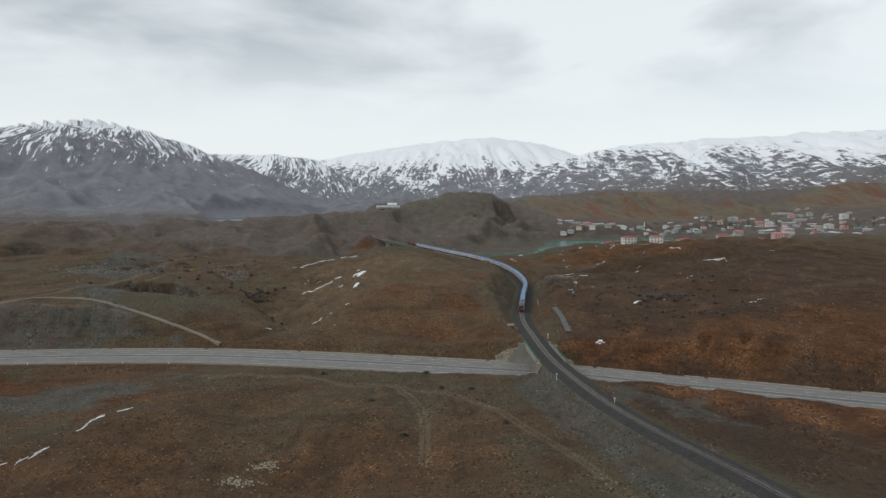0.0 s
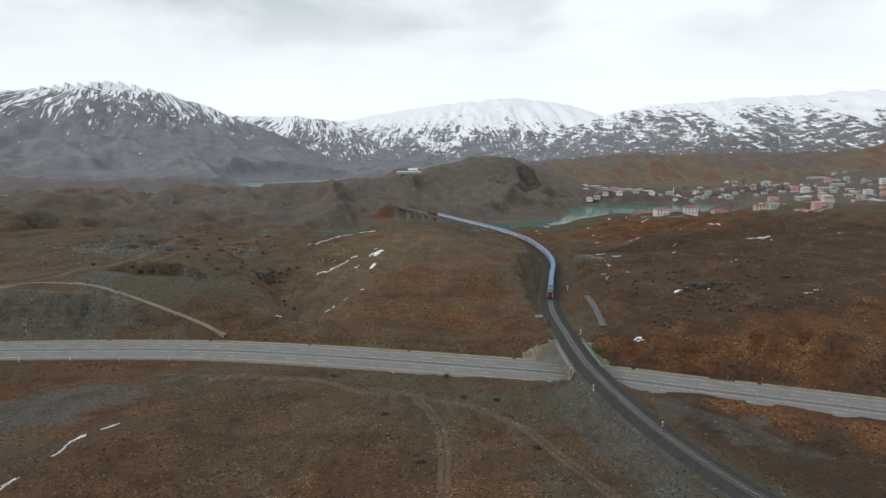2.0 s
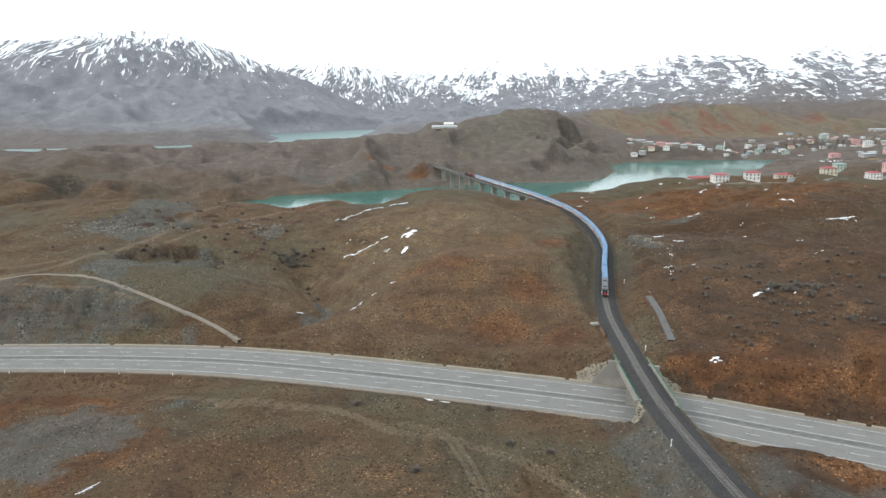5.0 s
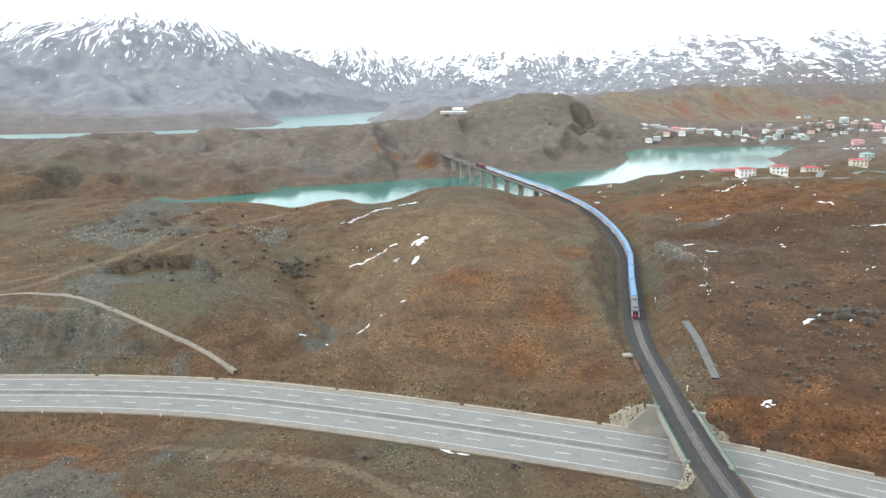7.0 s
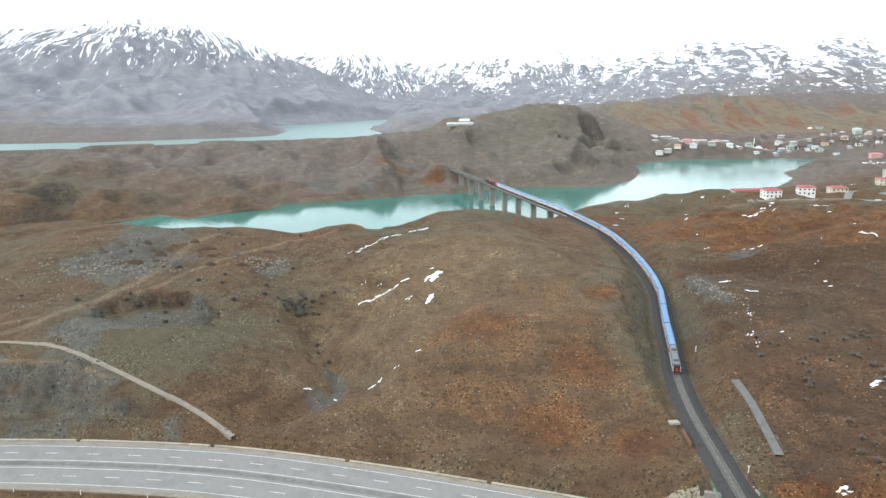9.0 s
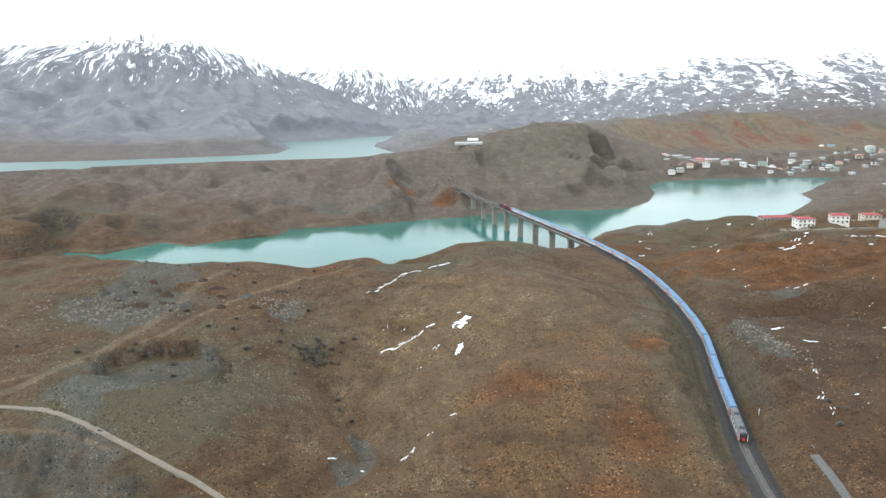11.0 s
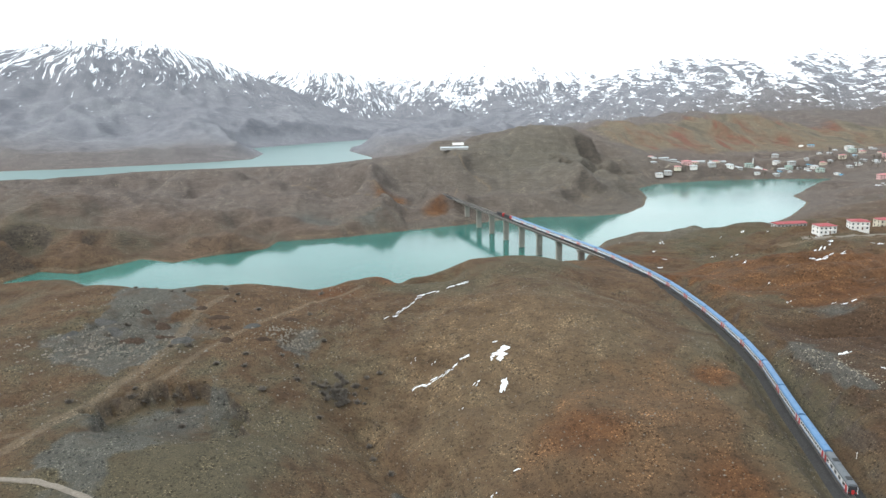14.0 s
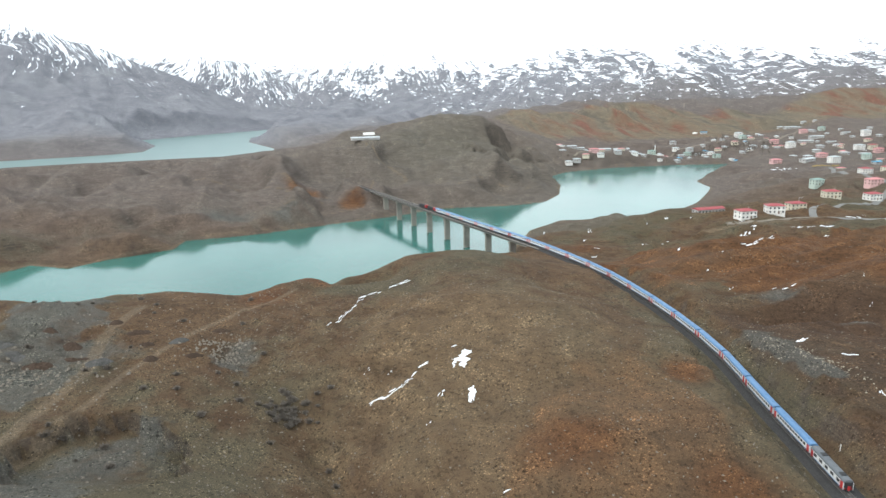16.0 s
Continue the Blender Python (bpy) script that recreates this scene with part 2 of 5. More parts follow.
CONCRETE = plain("weathered_concrete", (0.28, 0.262, 0.23), 0.85, 0, 0.8, 0.12, 0.3, 0.35)
SLEEPER = plain("concrete_sleeper", (0.19, 0.18, 0.168), 0.9, 0, 4, 0.15)
STEEL = plain("rail_steel", (0.20, 0.17, 0.155), 0.35, 0.9, 5, 0.15)
STONE = plain("rubble_stone", (0.30, 0.265, 0.205), 0.9, 0, 1.5, 0.25, 0.5, 0.4)
GREEN = plain("green_railing_paint", (0.03, 0.16, 0.09), 0.5, 0, 4, 0.15)
HAY = plain("yellow_straw", (0.36, 0.27, 0.12), 0.95, 0, 3, 0.25)
WHITE = plain("white_coach_paint", (0.70, 0.70, 0.69), 0.35, 0, 2, 0.05, 0, 0.15)
BLUE = plain("blue_coach_paint", (0.10, 0.205, 0.36), 0.45, 0, 2, 0.08, 0, 0.2)
RED = plain("red_coach_paint", (0.42, 0.03, 0.03), 0.4, 0, 2, 0.08)
ROOFGREY = plain("grey_coach_roof", (0.12, 0.13, 0.14), 0.5, 0, 2, 0.1)
DARK = plain("dark_underframe", (0.03, 0.03, 0.032), 0.7, 0, 3, 0.2)
GLASS = plain("dark_window_glass", (0.025, 0.032, 0.04), 0.12, 0, 2, 0.1)
LAMP_RED = plain("red_tail_lamp", (0.6, 0.02, 0.015), 0.3)
PLASTER = [plain("plaster_" + nm, c, 0.85, 0, 1.2, 0.06, 0.1, 0.15) for nm, c in (
    ("white", (0.72, 0.70, 0.66)), ("cream", (0.60, 0.55, 0.44)), ("pink", (0.62, 0.40, 0.38)), ("grey", (0.42, 0.41, 0.39)), ("pale_green", (0.45, 0.52, 0.46)))]
ROOFS = [plain("roof_" + nm, c, 0.6, 0, 1.5, 0.12, 0.2, 0.25) for nm, c in (
    ("red", (0.33, 0.065, 0.07)), ("pale_sheet", (0.50, 0.53, 0.54)), ("pink", (0.55, 0.22, 0.22)), ("blue", (0.06, 0.32, 0.52)), ("green", (0.25, 0.36, 0.32)))]
SNOW = plain("old_snow", (0.82, 0.84, 0.86), 0.8, 0, 1.5, 0.05)
TWIG = plain("bare_shrub_twigs", (0.15, 0.13, 0.11), 0.95, 0, 4, 0.3)
ROCK = plain("field_stone", (0.19, 0.165, 0.135), 0.95, 0, 2, 0.3, 0.6)
SPOIL = plain("dark_spoil_earth", (0.065, 0.045, 0.033), 0.95, 0, 1.5, 0.35, 0.8)
RUBBLE_GREY = plain("grey_spoil_gravel", (0.09, 0.086, 0.08), 0.95, 0, 1.5, 0.35, 0.8)
RUST = plain("rusty_brown_metal", (0.16, 0.085, 0.05), 0.8, 0.2, 3, 0.25)

# ---- building blocks


def part(name, bm, material, parent=None, label="", kind=""):
    me = bpy.data.meshes.new(name)
    bm.to_mesh(me)
    bm.free()
    return part_of(name, me, material, parent, label, kind)


def part_of(name, me, material, parent=None, label="", kind=""):
    if material and not me.materials:
        me.materials.append(material)
    ob = new(name, me)
    ob.parent = parent
    return tagged(ob, label, kind=kind)


def empty(name, label, category, group="", kind="", at=None):
    ob = tagged(new(name), label, category, group, kind)
    if at is not None:
        ob.matrix_world = at
    return ob


def add_box(bm, cx, cy, cz, sx, sy, sz, turn=0.0, bevel=0.0):
    m = Matrix.Translation((cx, cy, cz)) @ Matrix.Rotation(turn, 4, "Z") @ Matrix.Diagonal((sx, sy, sz, 1))
    r = bmesh.ops.create_cube(bm, size=1, matrix=m)
    if bevel:
        bmesh.ops.bevel(bm, geom=list({e for v in r["verts"] for e in v.link_edges}), offset=bevel, segments=1, affect="EDGES")


def box(cx, cy, cz, sx, sy, sz, turn=0.0, bevel=0.0):
    bm = bmesh.new()
    add_box(bm, cx, cy, cz, sx, sy, sz, turn, bevel)
    return bm


def add_prism(bm, profile, y0, y1):
    """A closed outline in x and z, drawn out from y0 to y1."""
    a = [bm.verts.new((x, y0, z)) for x, z in profile]
    b = [bm.verts.new((x, y1, z)) for x, z in profile]
    k = len(profile)
    bm.faces.new(a)
    bm.faces.new(b[::-1])
    for i in range(k):
        bm.faces.new((a[i], b[i], b[(i + 1) % k], a[(i + 1) % k]))
    bmesh.ops.recalc_face_normals(bm, faces=bm.faces)


def mesh_of(name, verts, faces):
    me = bpy.data.meshes.new(name)
    me.from_pydata([tuple(v) for v in verts], [], faces)
    me.update()
    return me


def curve_through(points, step):
    """A smooth line through the given plan points, in even steps. Returns its places and headings."""
    p = np.array(points, float)
    p = np.vstack([2 * p[0] - p[1], p, 2 * p[-1] - p[-2]])
    out = []
    for i in range(1, len(p) - 2):
        u = np.linspace(0, 1, 40, endpoint=False)[:, None]
        a, b, c, d = p[i - 1], p[i], p[i + 1], p[i + 2]
        out.append(0.5 * (2 * b + (c - a) * u + (2 * a - 5 * b + 4 * c - d) * u ** 2 + (3 * b - a - 3 * c + d) * u ** 3))
    q = np.vstack(out + [p[-2:-1]])
    s = np.r_[0, np.cumsum(np.hypot(*np.diff(q, axis=0).T))]
    t = np.arange(0, s[-1], step)
    xy = np.stack([np.interp(t, s, q[:, 0]), np.interp(t, s, q[:, 1])], 1)
    g = np.gradient(xy, axis=0)
    return xy, g / np.hypot(g[:, 0], g[:, 1])[:, None]


def line_gap(x, y, line):
    """How far each place lies from a line of plan points, and how far along it the nearest point is."""
    best, along, s0 = np.full(x.shape, 1e9), np.zeros(x.shape), 0.0
    for (ax, ay), (bx, by) in zip(line[:-1], line[1:]):
        dx, dy = bx - ax, by - ay
        n2 = dx * dx + dy * dy
        u = np.clip(((x - ax) * dx + (y - ay) * dy) / n2, 0, 1)
        d = np.hypot(x - ax - u * dx, y - ay - u * dy)
        near = d < best
        best, along = np.where(near, d, best), np.where(near, s0 + u * math.sqrt(n2), along)
        s0 += math.sqrt(n2)
    return best, along


def inside(x, y, poly):
    hit = np.zeros(x.shape, bool)
    for (ax, ay), (bx, by) in zip(poly, poly[1:] + poly[:1]):
        if ay != by:
            hit ^= ((ay > y) != (by > y)) & (x < (bx - ax) * (y - ay) / (by - ay) + ax)
    return hit


RNG = np.random.RandomState(7)
LATTICE = RNG.rand(256, 256)


def value_noise(x, y):
    i, j = np.floor(x).astype(int), np.floor(y).astype(int)
    u, v = x - i, y - j
    u, v = u * u * u * (u * (6 * u - 15) + 10), v * v * v * (v * (6 * v - 15) + 10)
    a, b = LATTICE[i & 255, j & 255], LATTICE[(i + 1) & 255, j & 255]
    c, d = LATTICE[i & 255, (j + 1) & 255], LATTICE[(i + 1) & 255, (j + 1) & 255]
    return (a * (1 - u) + b * u) * (1 - v) + (c * (1 - u) + d * u) * v - 0.5


def fbm(x, y, octaves=4, gain=0.5):
    t, a = np.zeros(np.shape(x)), 1.0
    for o in range(octaves):
        t, a = t + a * value_noise(x * 2 ** o + 17.3 * o, y * 2 ** o - 9.1 * o), a * gain
    return t


def smooth(v, lo, hi):
    t = np.clip((v - lo) / (hi - lo), 0, 1)
    return t * t * (3 - 2 * t)


# ---- the plan: railway, road, lake, hills (metres)
RAIL_Z, ROAD_Z = 22.6, 13.0
RAIL_LINE = [(150, -160), (128, -80), (117, -30), (109, 0), (104, 27), (102, 51), (101, 80), (102, 105), (104, 130), (107, 165), (112, 195),
             (118, 220), (126, 254), (136, 294), (142, 335), (145, 385), (143.5, 444), (131, 519), (113, 586), (86, 686), (59, 786), (41, 853), (26, 908)]
ROAD_LINE = [(-420, 140), (-260, 152), (-190, 155), (-122, 154), (-82, 152), (-42, 147), (-2, 137), (34, 126), (67, 115), (90, 107), (115, 97),
             (135, 86), (160, 73), (185, 60), (260, 20), (340, -25)]
RAIL_XY, RAIL_DIR = curve_through(RAIL_LINE, 2.0)
ROAD_XY, ROAD_DIR = curve_through(ROAD_LINE, 3.0)
LAKE = [(-900, 400), (-500, 520), (-350, 578), (-338, 620), (-300, 608), (-265, 660), (-230, 641), (-203, 667), (-157, 692), (-152, 728), (-90, 742), (-20, 770), (30, 790),
        (60, 804), (122, 838), (205, 834), (250, 846), (288, 900), (322, 985), (328, 1068), (384, 1128), (490, 1162), (600, 1162), (700, 1148),
        (620, 1070), (520, 960), (505, 900), (478, 862), (420, 790), (352, 730), (310, 722), (224, 727), (177, 684), (150, 635), (125, 580),
        (100, 548), (55, 538), (15, 515), (-20, 490), (-60, 468), (-90, 455), (-150, 468), (-250, 478), (-330, 450), (-600, 350), (-900, 300)]
FAR_LAKE = [(-1600, 1650), (-1036, 1650), (-813, 1680), (-519, 1790), (-425, 1860), (-434, 2065), (-525, 2340), (-369, 2540), (-120, 2800), (-90, 2600), (-200, 2300),
            (-192, 2105), (-110, 1830), (-113, 1720), (-242, 1640), (-476, 1610), (-622, 1570), (-671, 1490), (-690, 1400), (-800, 1440), (-887, 1380), (-1000, 1200), (-1600, 1100)]
# hills and hollows: centre, spread, height
NEAR_MOUNDS = [
    (-32, 262, 24, -6.0), (-18, 215, 20, -5.0), (-66, 212, 28, 4.5), (30, 320, 45, 2.5),
    (261, 288, 110, 28.9), (-130, 400, 110, 15.8), (-10, 74, 110, -10.1), (320, 560, 110, 10.8), (198, 313, 40, -11.2),
    (50, 440, 40, 13.5), (60, 330, 40, 14.4), (400, 400, 65, 13.1), (350, 100, 65, 10.9), (-300, 350, 110, 9.8),
    (74, 236, 40, 3.1), (163, 483, 40, -8.7), (-250, 60, 65, -7.1), (-29, 256, 40, -9.9), (127, 341, 40, -9.2),
    (200, 560, 40, -6.0), (-108, 197, 40, 11.6), (220, 40, 40, -6.7), (250, 120, 40, 5.5), (-100, 150, 40, -10.5),
    (230, 259, 40, -8.9), (420, 600, 40, 5.7), (-52, 45, 40, 5.3), (24, 240, 40, 8.2),
]
FAR_MOUNDS = [
    (187, 1300, 180, 65.4), (640, 1730, 180, 43.0), (620, 1320, 180, -30.1), (1300, 1100, 260, 29.4), (1100, 700, 110, 23.1),
    (900, 1750, 110, 30.2), (1000, 1130, 110, -20.3), (400, 1750, 110, 19.0), (-100, 1000, 110, 6.0), (900, 1500, 110, -14.0),
    (-113, 757, 110, -12.4), (-400, 900, 110, 7.9), (1200, 1500, 110, 11.5), (0, 1350, 110, -14.9), (100, 1550, 110, -19.7),
    (250, 1500, 110, 14.2), (320, 1150, 110, -12.2), (640, 620, 110, 8.7), (700, 850, 180, -7.2), (-200, 900, 110, 10.5),
]
# washed-out gullies: line, width, depth
GULLIES = [
    ([(-70, 330), (-50, 296), (-36, 268), (-22, 236), (-14, 212), (-24, 188), (-40, 172)], 8, 5.5),
    ([(-36, 268), (-30, 300), (-26, 340)], 5, 1.5),
    ([(85, 300), (96, 250), (90, 205), (84, 170)], 6, 1.6),
    ([(215, 300), (195, 318), (170, 330), (152, 345)], 9, 4.0),
    ([(260, 360), (225, 385), (190, 392), (160, 415)], 9, 5.0),
    ([(270, 240), (230, 225), (190, 230), (150, 215)], 8, 2.5),
    ([(-230, 300), (-190, 285), (-160, 262)], 8, 2.0),
    ([(120, 60), (135, 45), (150, 20), (165, -20)], 6, 2.5),
    ([(-120, 120), (-80, 60), (-60, 20), (-70, -40)], 10, 2.0),
]
# ridges of the mountains: plan points with crest heights, and how far the slope reaches
RIDGES = [
    ([(-3000, 3000, 300), (-2010, 3250, 382), (-1666, 3300, 446), (-1432, 3300, 474), (-1240, 3320, 448), (-1053, 3330, 395), (-902, 3340, 345), (-775, 3350, 300), (-470, 3300, 175), (-250, 3250, 70)], 1750, 1.5, 0),
    ([(-1100, 3900, 325), (-923, 3850, 318), (-535, 3800, 314), (-296, 3800, 292), (-59, 3760, 168), (151, 3700, 70)], 900, 1.2, 135),
    ([(-500, 4250, 280), (-261, 4250, 315), (37, 4230, 372), (334, 4200, 408), (700, 4200, 450), (926, 4200, 438), (1157, 4220, 396), (1358, 4250, 332), (1731, 4250, 190)], 1500, 1.3, 165),
    ([(600, 3150, 120), (810, 3200, 210), (1035, 3200, 278), (1258, 3200, 332), (1556, 3200, 358), (1850, 3200, 368), (2200, 3150, 396), (2700, 3000, 405), (3200, 2600, 400)], 1900, 1.35, 140),
    ([(300, 1900, 75), (640, 1850, 90), (950, 1850, 95), (1300, 1800, 110), (1700, 1500, 130), (2000, 1000, 140), (2100, 300, 130)], 420, 1.2, -60),
]

# where the gullies of each mountain fan out from, and how far its snow is wind-blown
FANS = [(-1432, 4600, 0.12), (-500, 5000, 0.0), (600, 5600, 0.45), (1900, 6200, 0.75), (1000, 2900, 0.6)]


def shaped_lake(z, x, y, poly, bank, reach):
    bx0, by0 = min(p[0] for p in poly) - reach, min(p[1] for p in poly) - reach
    bx1, by1 = max(p[0] for p in poly) + reach, max(p[1] for p in poly) + reach
    near = (x > bx0) & (x < bx1) & (y > by0) & (y < by1)
    if not near.any():
        return z, np.full(x.shape, 999.0)
    xx, yy = x[near], y[near]
    ring = poly + poly[:1]
    d, _ = line_gap(xx, yy, ring)
    d = d + 3.5 * fbm(xx / 22, yy / 22, 3)
    wet = inside(xx, yy, poly)
    zz = z[near]
    steep = bank * (0.75 + 0.9 * (fbm(xx / 60 + 5, yy / 60, 2) + 0.3))
    gentle = smooth(yy, 570, 640) * (1 - smooth(yy, 1250, 1300)) * (bank > 0.4)
    steep = steep * (1 - gentle) + gentle * np.clip(0.6 + 1.5 * fbm(xx / 60 + 31, yy / 60, 3), 0.15, 1.5) * min(1, bank / 0.4)
    steep = steep * (1 - 0.8 * smooth(xx, 130, 210) * smooth(yy, 540, 620) * (1 - smooth(yy, 860, 960)))
    steep = steep * (1 + 1.5 * smooth(yy, 1750, 2000))
    cap = 0.25 + np.maximum(d, 0) * steep + 40 * (np.maximum(d, 0) / (220 - 130 * smooth(yy, 1700, 1950))) ** 3
    soft = 4.0 if bank > 0.4 else 2.5
    dry = -soft * np.log(np.exp(-np.clip(zz, -50, 400) / soft) + np.exp(-np.clip(cap, -50, 600) / soft))
    dry = np.maximum(dry, 0.25 + np.clip(d, 0, 30) * 0.06)
    out = z.copy()
    out[near] = np.where(wet, -0.3 - np.minimum(np.maximum(d, 0) * 0.3, 6), dry)
    gap = np.full(x.shape, 999.0)
    gap[near] = np.where(wet, -d, d)
    return out, gap


def land(x, y):
    """Height of the ground, and the marks that it carries, at plan places."""
    x, y = np.asarray(x, float), np.asarray(y, float)
    zn = np.full(x.shape, 22.0)
    for cx, cy, r, h in NEAR_MOUNDS:
        zn = zn + h * np.exp(-((x - cx) ** 2 + (y - cy) ** 2) / (2 * r * r))
    zf = np.full(x.shape, 30.0)
    for cx, cy, r, h in FAR_MOUNDS:
        zf = zf + h * np.exp(-((x - cx) ** 2 + (y - cy) ** 2) / (2 * r * r))
    f = smooth(y, 540, 660)
    z = zn * (1 - f) + zf * f
    rise = np.zeros(x.shape)
    gully = np.zeros(x.shape)
    snow_lift = np.zeros(x.shape)
    across, down, wind = np.zeros(x.shape), np.zeros(x.shape), np.zeros(x.shape)
    for k, (pts, reach, power, lift_k) in enumerate(RIDGES):
        d, s = line_gap(x, y, [(a, b) for a, b, _ in pts])
        crest = np.interp(x, [p[0] for p in pts], [p[2] for p in pts])
        # the unseen backs of the mountains fall away more steeply
        crest_y = np.interp(x, [p[0] for p in pts], [p[1] for p in pts])
        d = np.where(y > crest_y, d * 2.0, d)
        fx, fy, blown = FANS[k]
        base_y = pts[len(pts) // 2][1]
        fan = np.arctan2(x - fx, np.maximum(fy - y, 50)) * (fy - base_y)
        fan = fan + 45 * fbm(x / 240 + 3 * k, y / 240, 3)
        spine = 1 - 2 * np.abs(fbm(fan / 150 + 7 * k, d / 900 + k, 3, 0.5))
        rib = 1 - 2 * np.abs(fbm(fan / 48 + 3 * k, d / 420 + k, 2, 0.5))
        fall = np.clip(1 - d / reach, 0, 1) ** power
        big = fbm(x / 420 + k, y / 420, 4)
        lobes = 1 - 2 * np.abs(fbm(x / 290 + 11 + k, y / 330, 3, 0.4))
        front = 1 - smooth(y, base_y, base_y + 90)
        knolls = 1 - 2 * np.abs(fbm(x / 120 + 5 * k, y / 150, 3, 0.5))
        h = crest * fall * (1 + 0.14 * big * smooth(d, 60, 500)) + (spine - 0.75) * crest * 0.17 * smooth(d, 0, 300) * fall ** 0.5 * front
        h = h + (rib - 0.7) * 16 * smooth(d, 0, 140) * fall ** 0.5 * front + (36 * (lobes - 0.6) + 16 * (knolls - 0.6)) * smooth(d, 350, 800) * smooth(reach - d, 0, 300)
        top = h > rise
        across, down, wind = np.where(top, fan + 900 * k, across), np.where(top, d, down), np.where(top, blown, wind)
        gully = np.where(top, 1 - rib, gully)
        snow_lift = np.where(top, lift_k, snow_lift)
        rise = np.maximum(rise, h)
    z = np.maximum(z * (1 - smooth(y, 1900, 2400)) + 12 * smooth(y, 1900, 2400), 0) + 0
    spur = 1 - 2 * np.abs(fbm((x + 0.35 * y) / 105 + 40, y / 420, 3))
    z = z + 34 * (spur - 0.55) * smooth(y, 1380, 1600) * (1 - smooth(y, 1850, 2050)) * smooth(x, 300, 460)
    z = np.where(rise > 0, np.maximum(z, rise) + 12 * np.exp(-((z - rise) / 18) ** 2), z)
    out = np.hypot(x, y - 300)
    relief = smooth(out, 450, 1000)
    rough = fbm(x / 55, y / 55, 3) * (3.2 + relief) + fbm(x / 9, y / 9, 3) * 0.55
    rough = rough + relief * (fbm(x / 190 + 2, y / 190, 3) * 13 - (1 - 2 * np.abs(fbm(x / 150 + 8, y / 150, 2)) - 0.6) * 5)
    rills = 1 - 2 * np.abs(fbm(x / 7 + 0.4 * fbm(x / 30, y / 30, 2), y / 16, 2))
    rough = rough - (rills - 0.5) * 1.3 * (1 - relief) * smooth(fbm(x / 70 + 60, y / 70, 2), -0.1, 0.15)
    spurs = 1 - 2 * np.abs(fbm(x / 140 + 21, y / 230 + 5, 3, 0.5))
    rough = rough + (spurs - 0.62) * 32 * smooth(y, 640, 760) * (1 - smooth(y, 1250, 1400)) * (1 - smooth(x, 350, 420))
    side_cut = 1 - 2 * np.abs(fbm(x / 42 + 71, y / 60 + 5, 3, 0.5))
    rough = rough + (side_cut - 0.65) * 7 * smooth(y, 640, 760) * (1 - smooth(y, 1400, 1600)) * (1 - smooth(x, 380, 440))
    wash = 1 - 2 * np.abs(fbm(x / 52 + 4, y / 40 + 12, 3, 0.5))
    rough = rough + (wash - 0.7) * 7 * smooth(x, 150, 210) * smooth(y, 210, 300) * (1 - smooth(y, 560, 640))
    ruts = 1 - 2 * np.abs(fbm(x / 80 + 30, y / 95, 3))
    rough = rough + (ruts - 0.7) * 3.2
    pit = np.hypot((x + 103) / 28, (y - 253) / 27) + 0.25 * fbm(x / 9, y / 9, 3)
    rough = rough - 6.5 * (1 - smooth(pit, 0.88, 1.0)) * smooth(y, 222, 250) + 3.5 * np.exp(-((x + 140) ** 2 + (y - 208) ** 2) / 1500)
    heap = np.hypot((x + 140) / 45, (y - 335) / 30)
    rough = rough + 3.0 * fbm(x / 6 + 3, y / 6, 3) * (1 - smooth(heap, 0.7, 1.1))
    for pts, wide, deep in GULLIES:
        near = (np.abs(x - pts[0][0]) < 260) & (np.abs(y - pts[0][1]) < 300)
        d, _ = line_gap(x[near], y[near], [tuple(v) for v in curve_through(pts, 5.0)[0]])
        d = d + 3.0 * fbm(x[near] / 8, y[near] / 8, 2)
        rough[near] -= deep * np.exp(-(np.maximum(d, 0) / wide) ** 2)
    dr, sr = line_gap(x, y, [tuple(v) for v in RAIL_XY[::5]])
    dd, sd = line_gap(x, y, [tuple(v) for v in ROAD_XY[::4]])
    keep = smooth(dr, 8, 40) * smooth(dd, 14, 36)
    z = z + rough * keep
    # the peninsula falls away gently to the farther water
    fall_away = np.maximum(136 - 0.081 * np.hypot(x, y), 1.2)
    w = (1 - smooth(x, -180, 40)) * smooth(y, 900, 1000) * (1 - smooth(y, 1600, 1700))
    z = z * (1 - w) + np.minimum(z, fall_away) * w
    z, g2 = shaped_lake(z, x, y, FAR_LAKE, 0.1, 520)
    z, g1 = shaped_lake(z, x, y, LAKE, 0.85, 160)
    # earthworks: the railway on its bank and in its cutting, the road on its bed
    on = (y < 528) | (y > 846)
    bed = RAIL_Z - 1.0
    lift = np.maximum(dr - 5.2, 0)
    jag = 1 + 0.5 * fbm(x / 7, y / 7, 3)
    zr = np.clip(z, bed - lift * 0.62 * jag, bed + np.maximum(lift - 1.5, 0) * 0.95 * jag)
    z = np.where(on & (dr < 90) & (g1 > 0), zr, z)
    lift = np.maximum(dd - 15.6, 0)
    zd = np.clip(z, ROAD_Z - 0.5 - lift * 0.5, ROAD_Z - 0.5 + np.maximum(lift - 0.5, 0) * 0.8 * jag)
    tunnel = smooth(dr, 4.0, 9.0)
    z = np.where(dd < 15.6, ROAD_Z - 0.5, np.where(dd < 60, np.where(dr < 6.2, z, zd * tunnel + z * (1 - tunnel)), z))
    return z, dict(dr=dr, sr=sr, dd=dd, sd=sd, g1=g1, g2=g2, rise=rise, gully=gully, snow_lift=snow_lift, across=across, down=down, wind=wind)


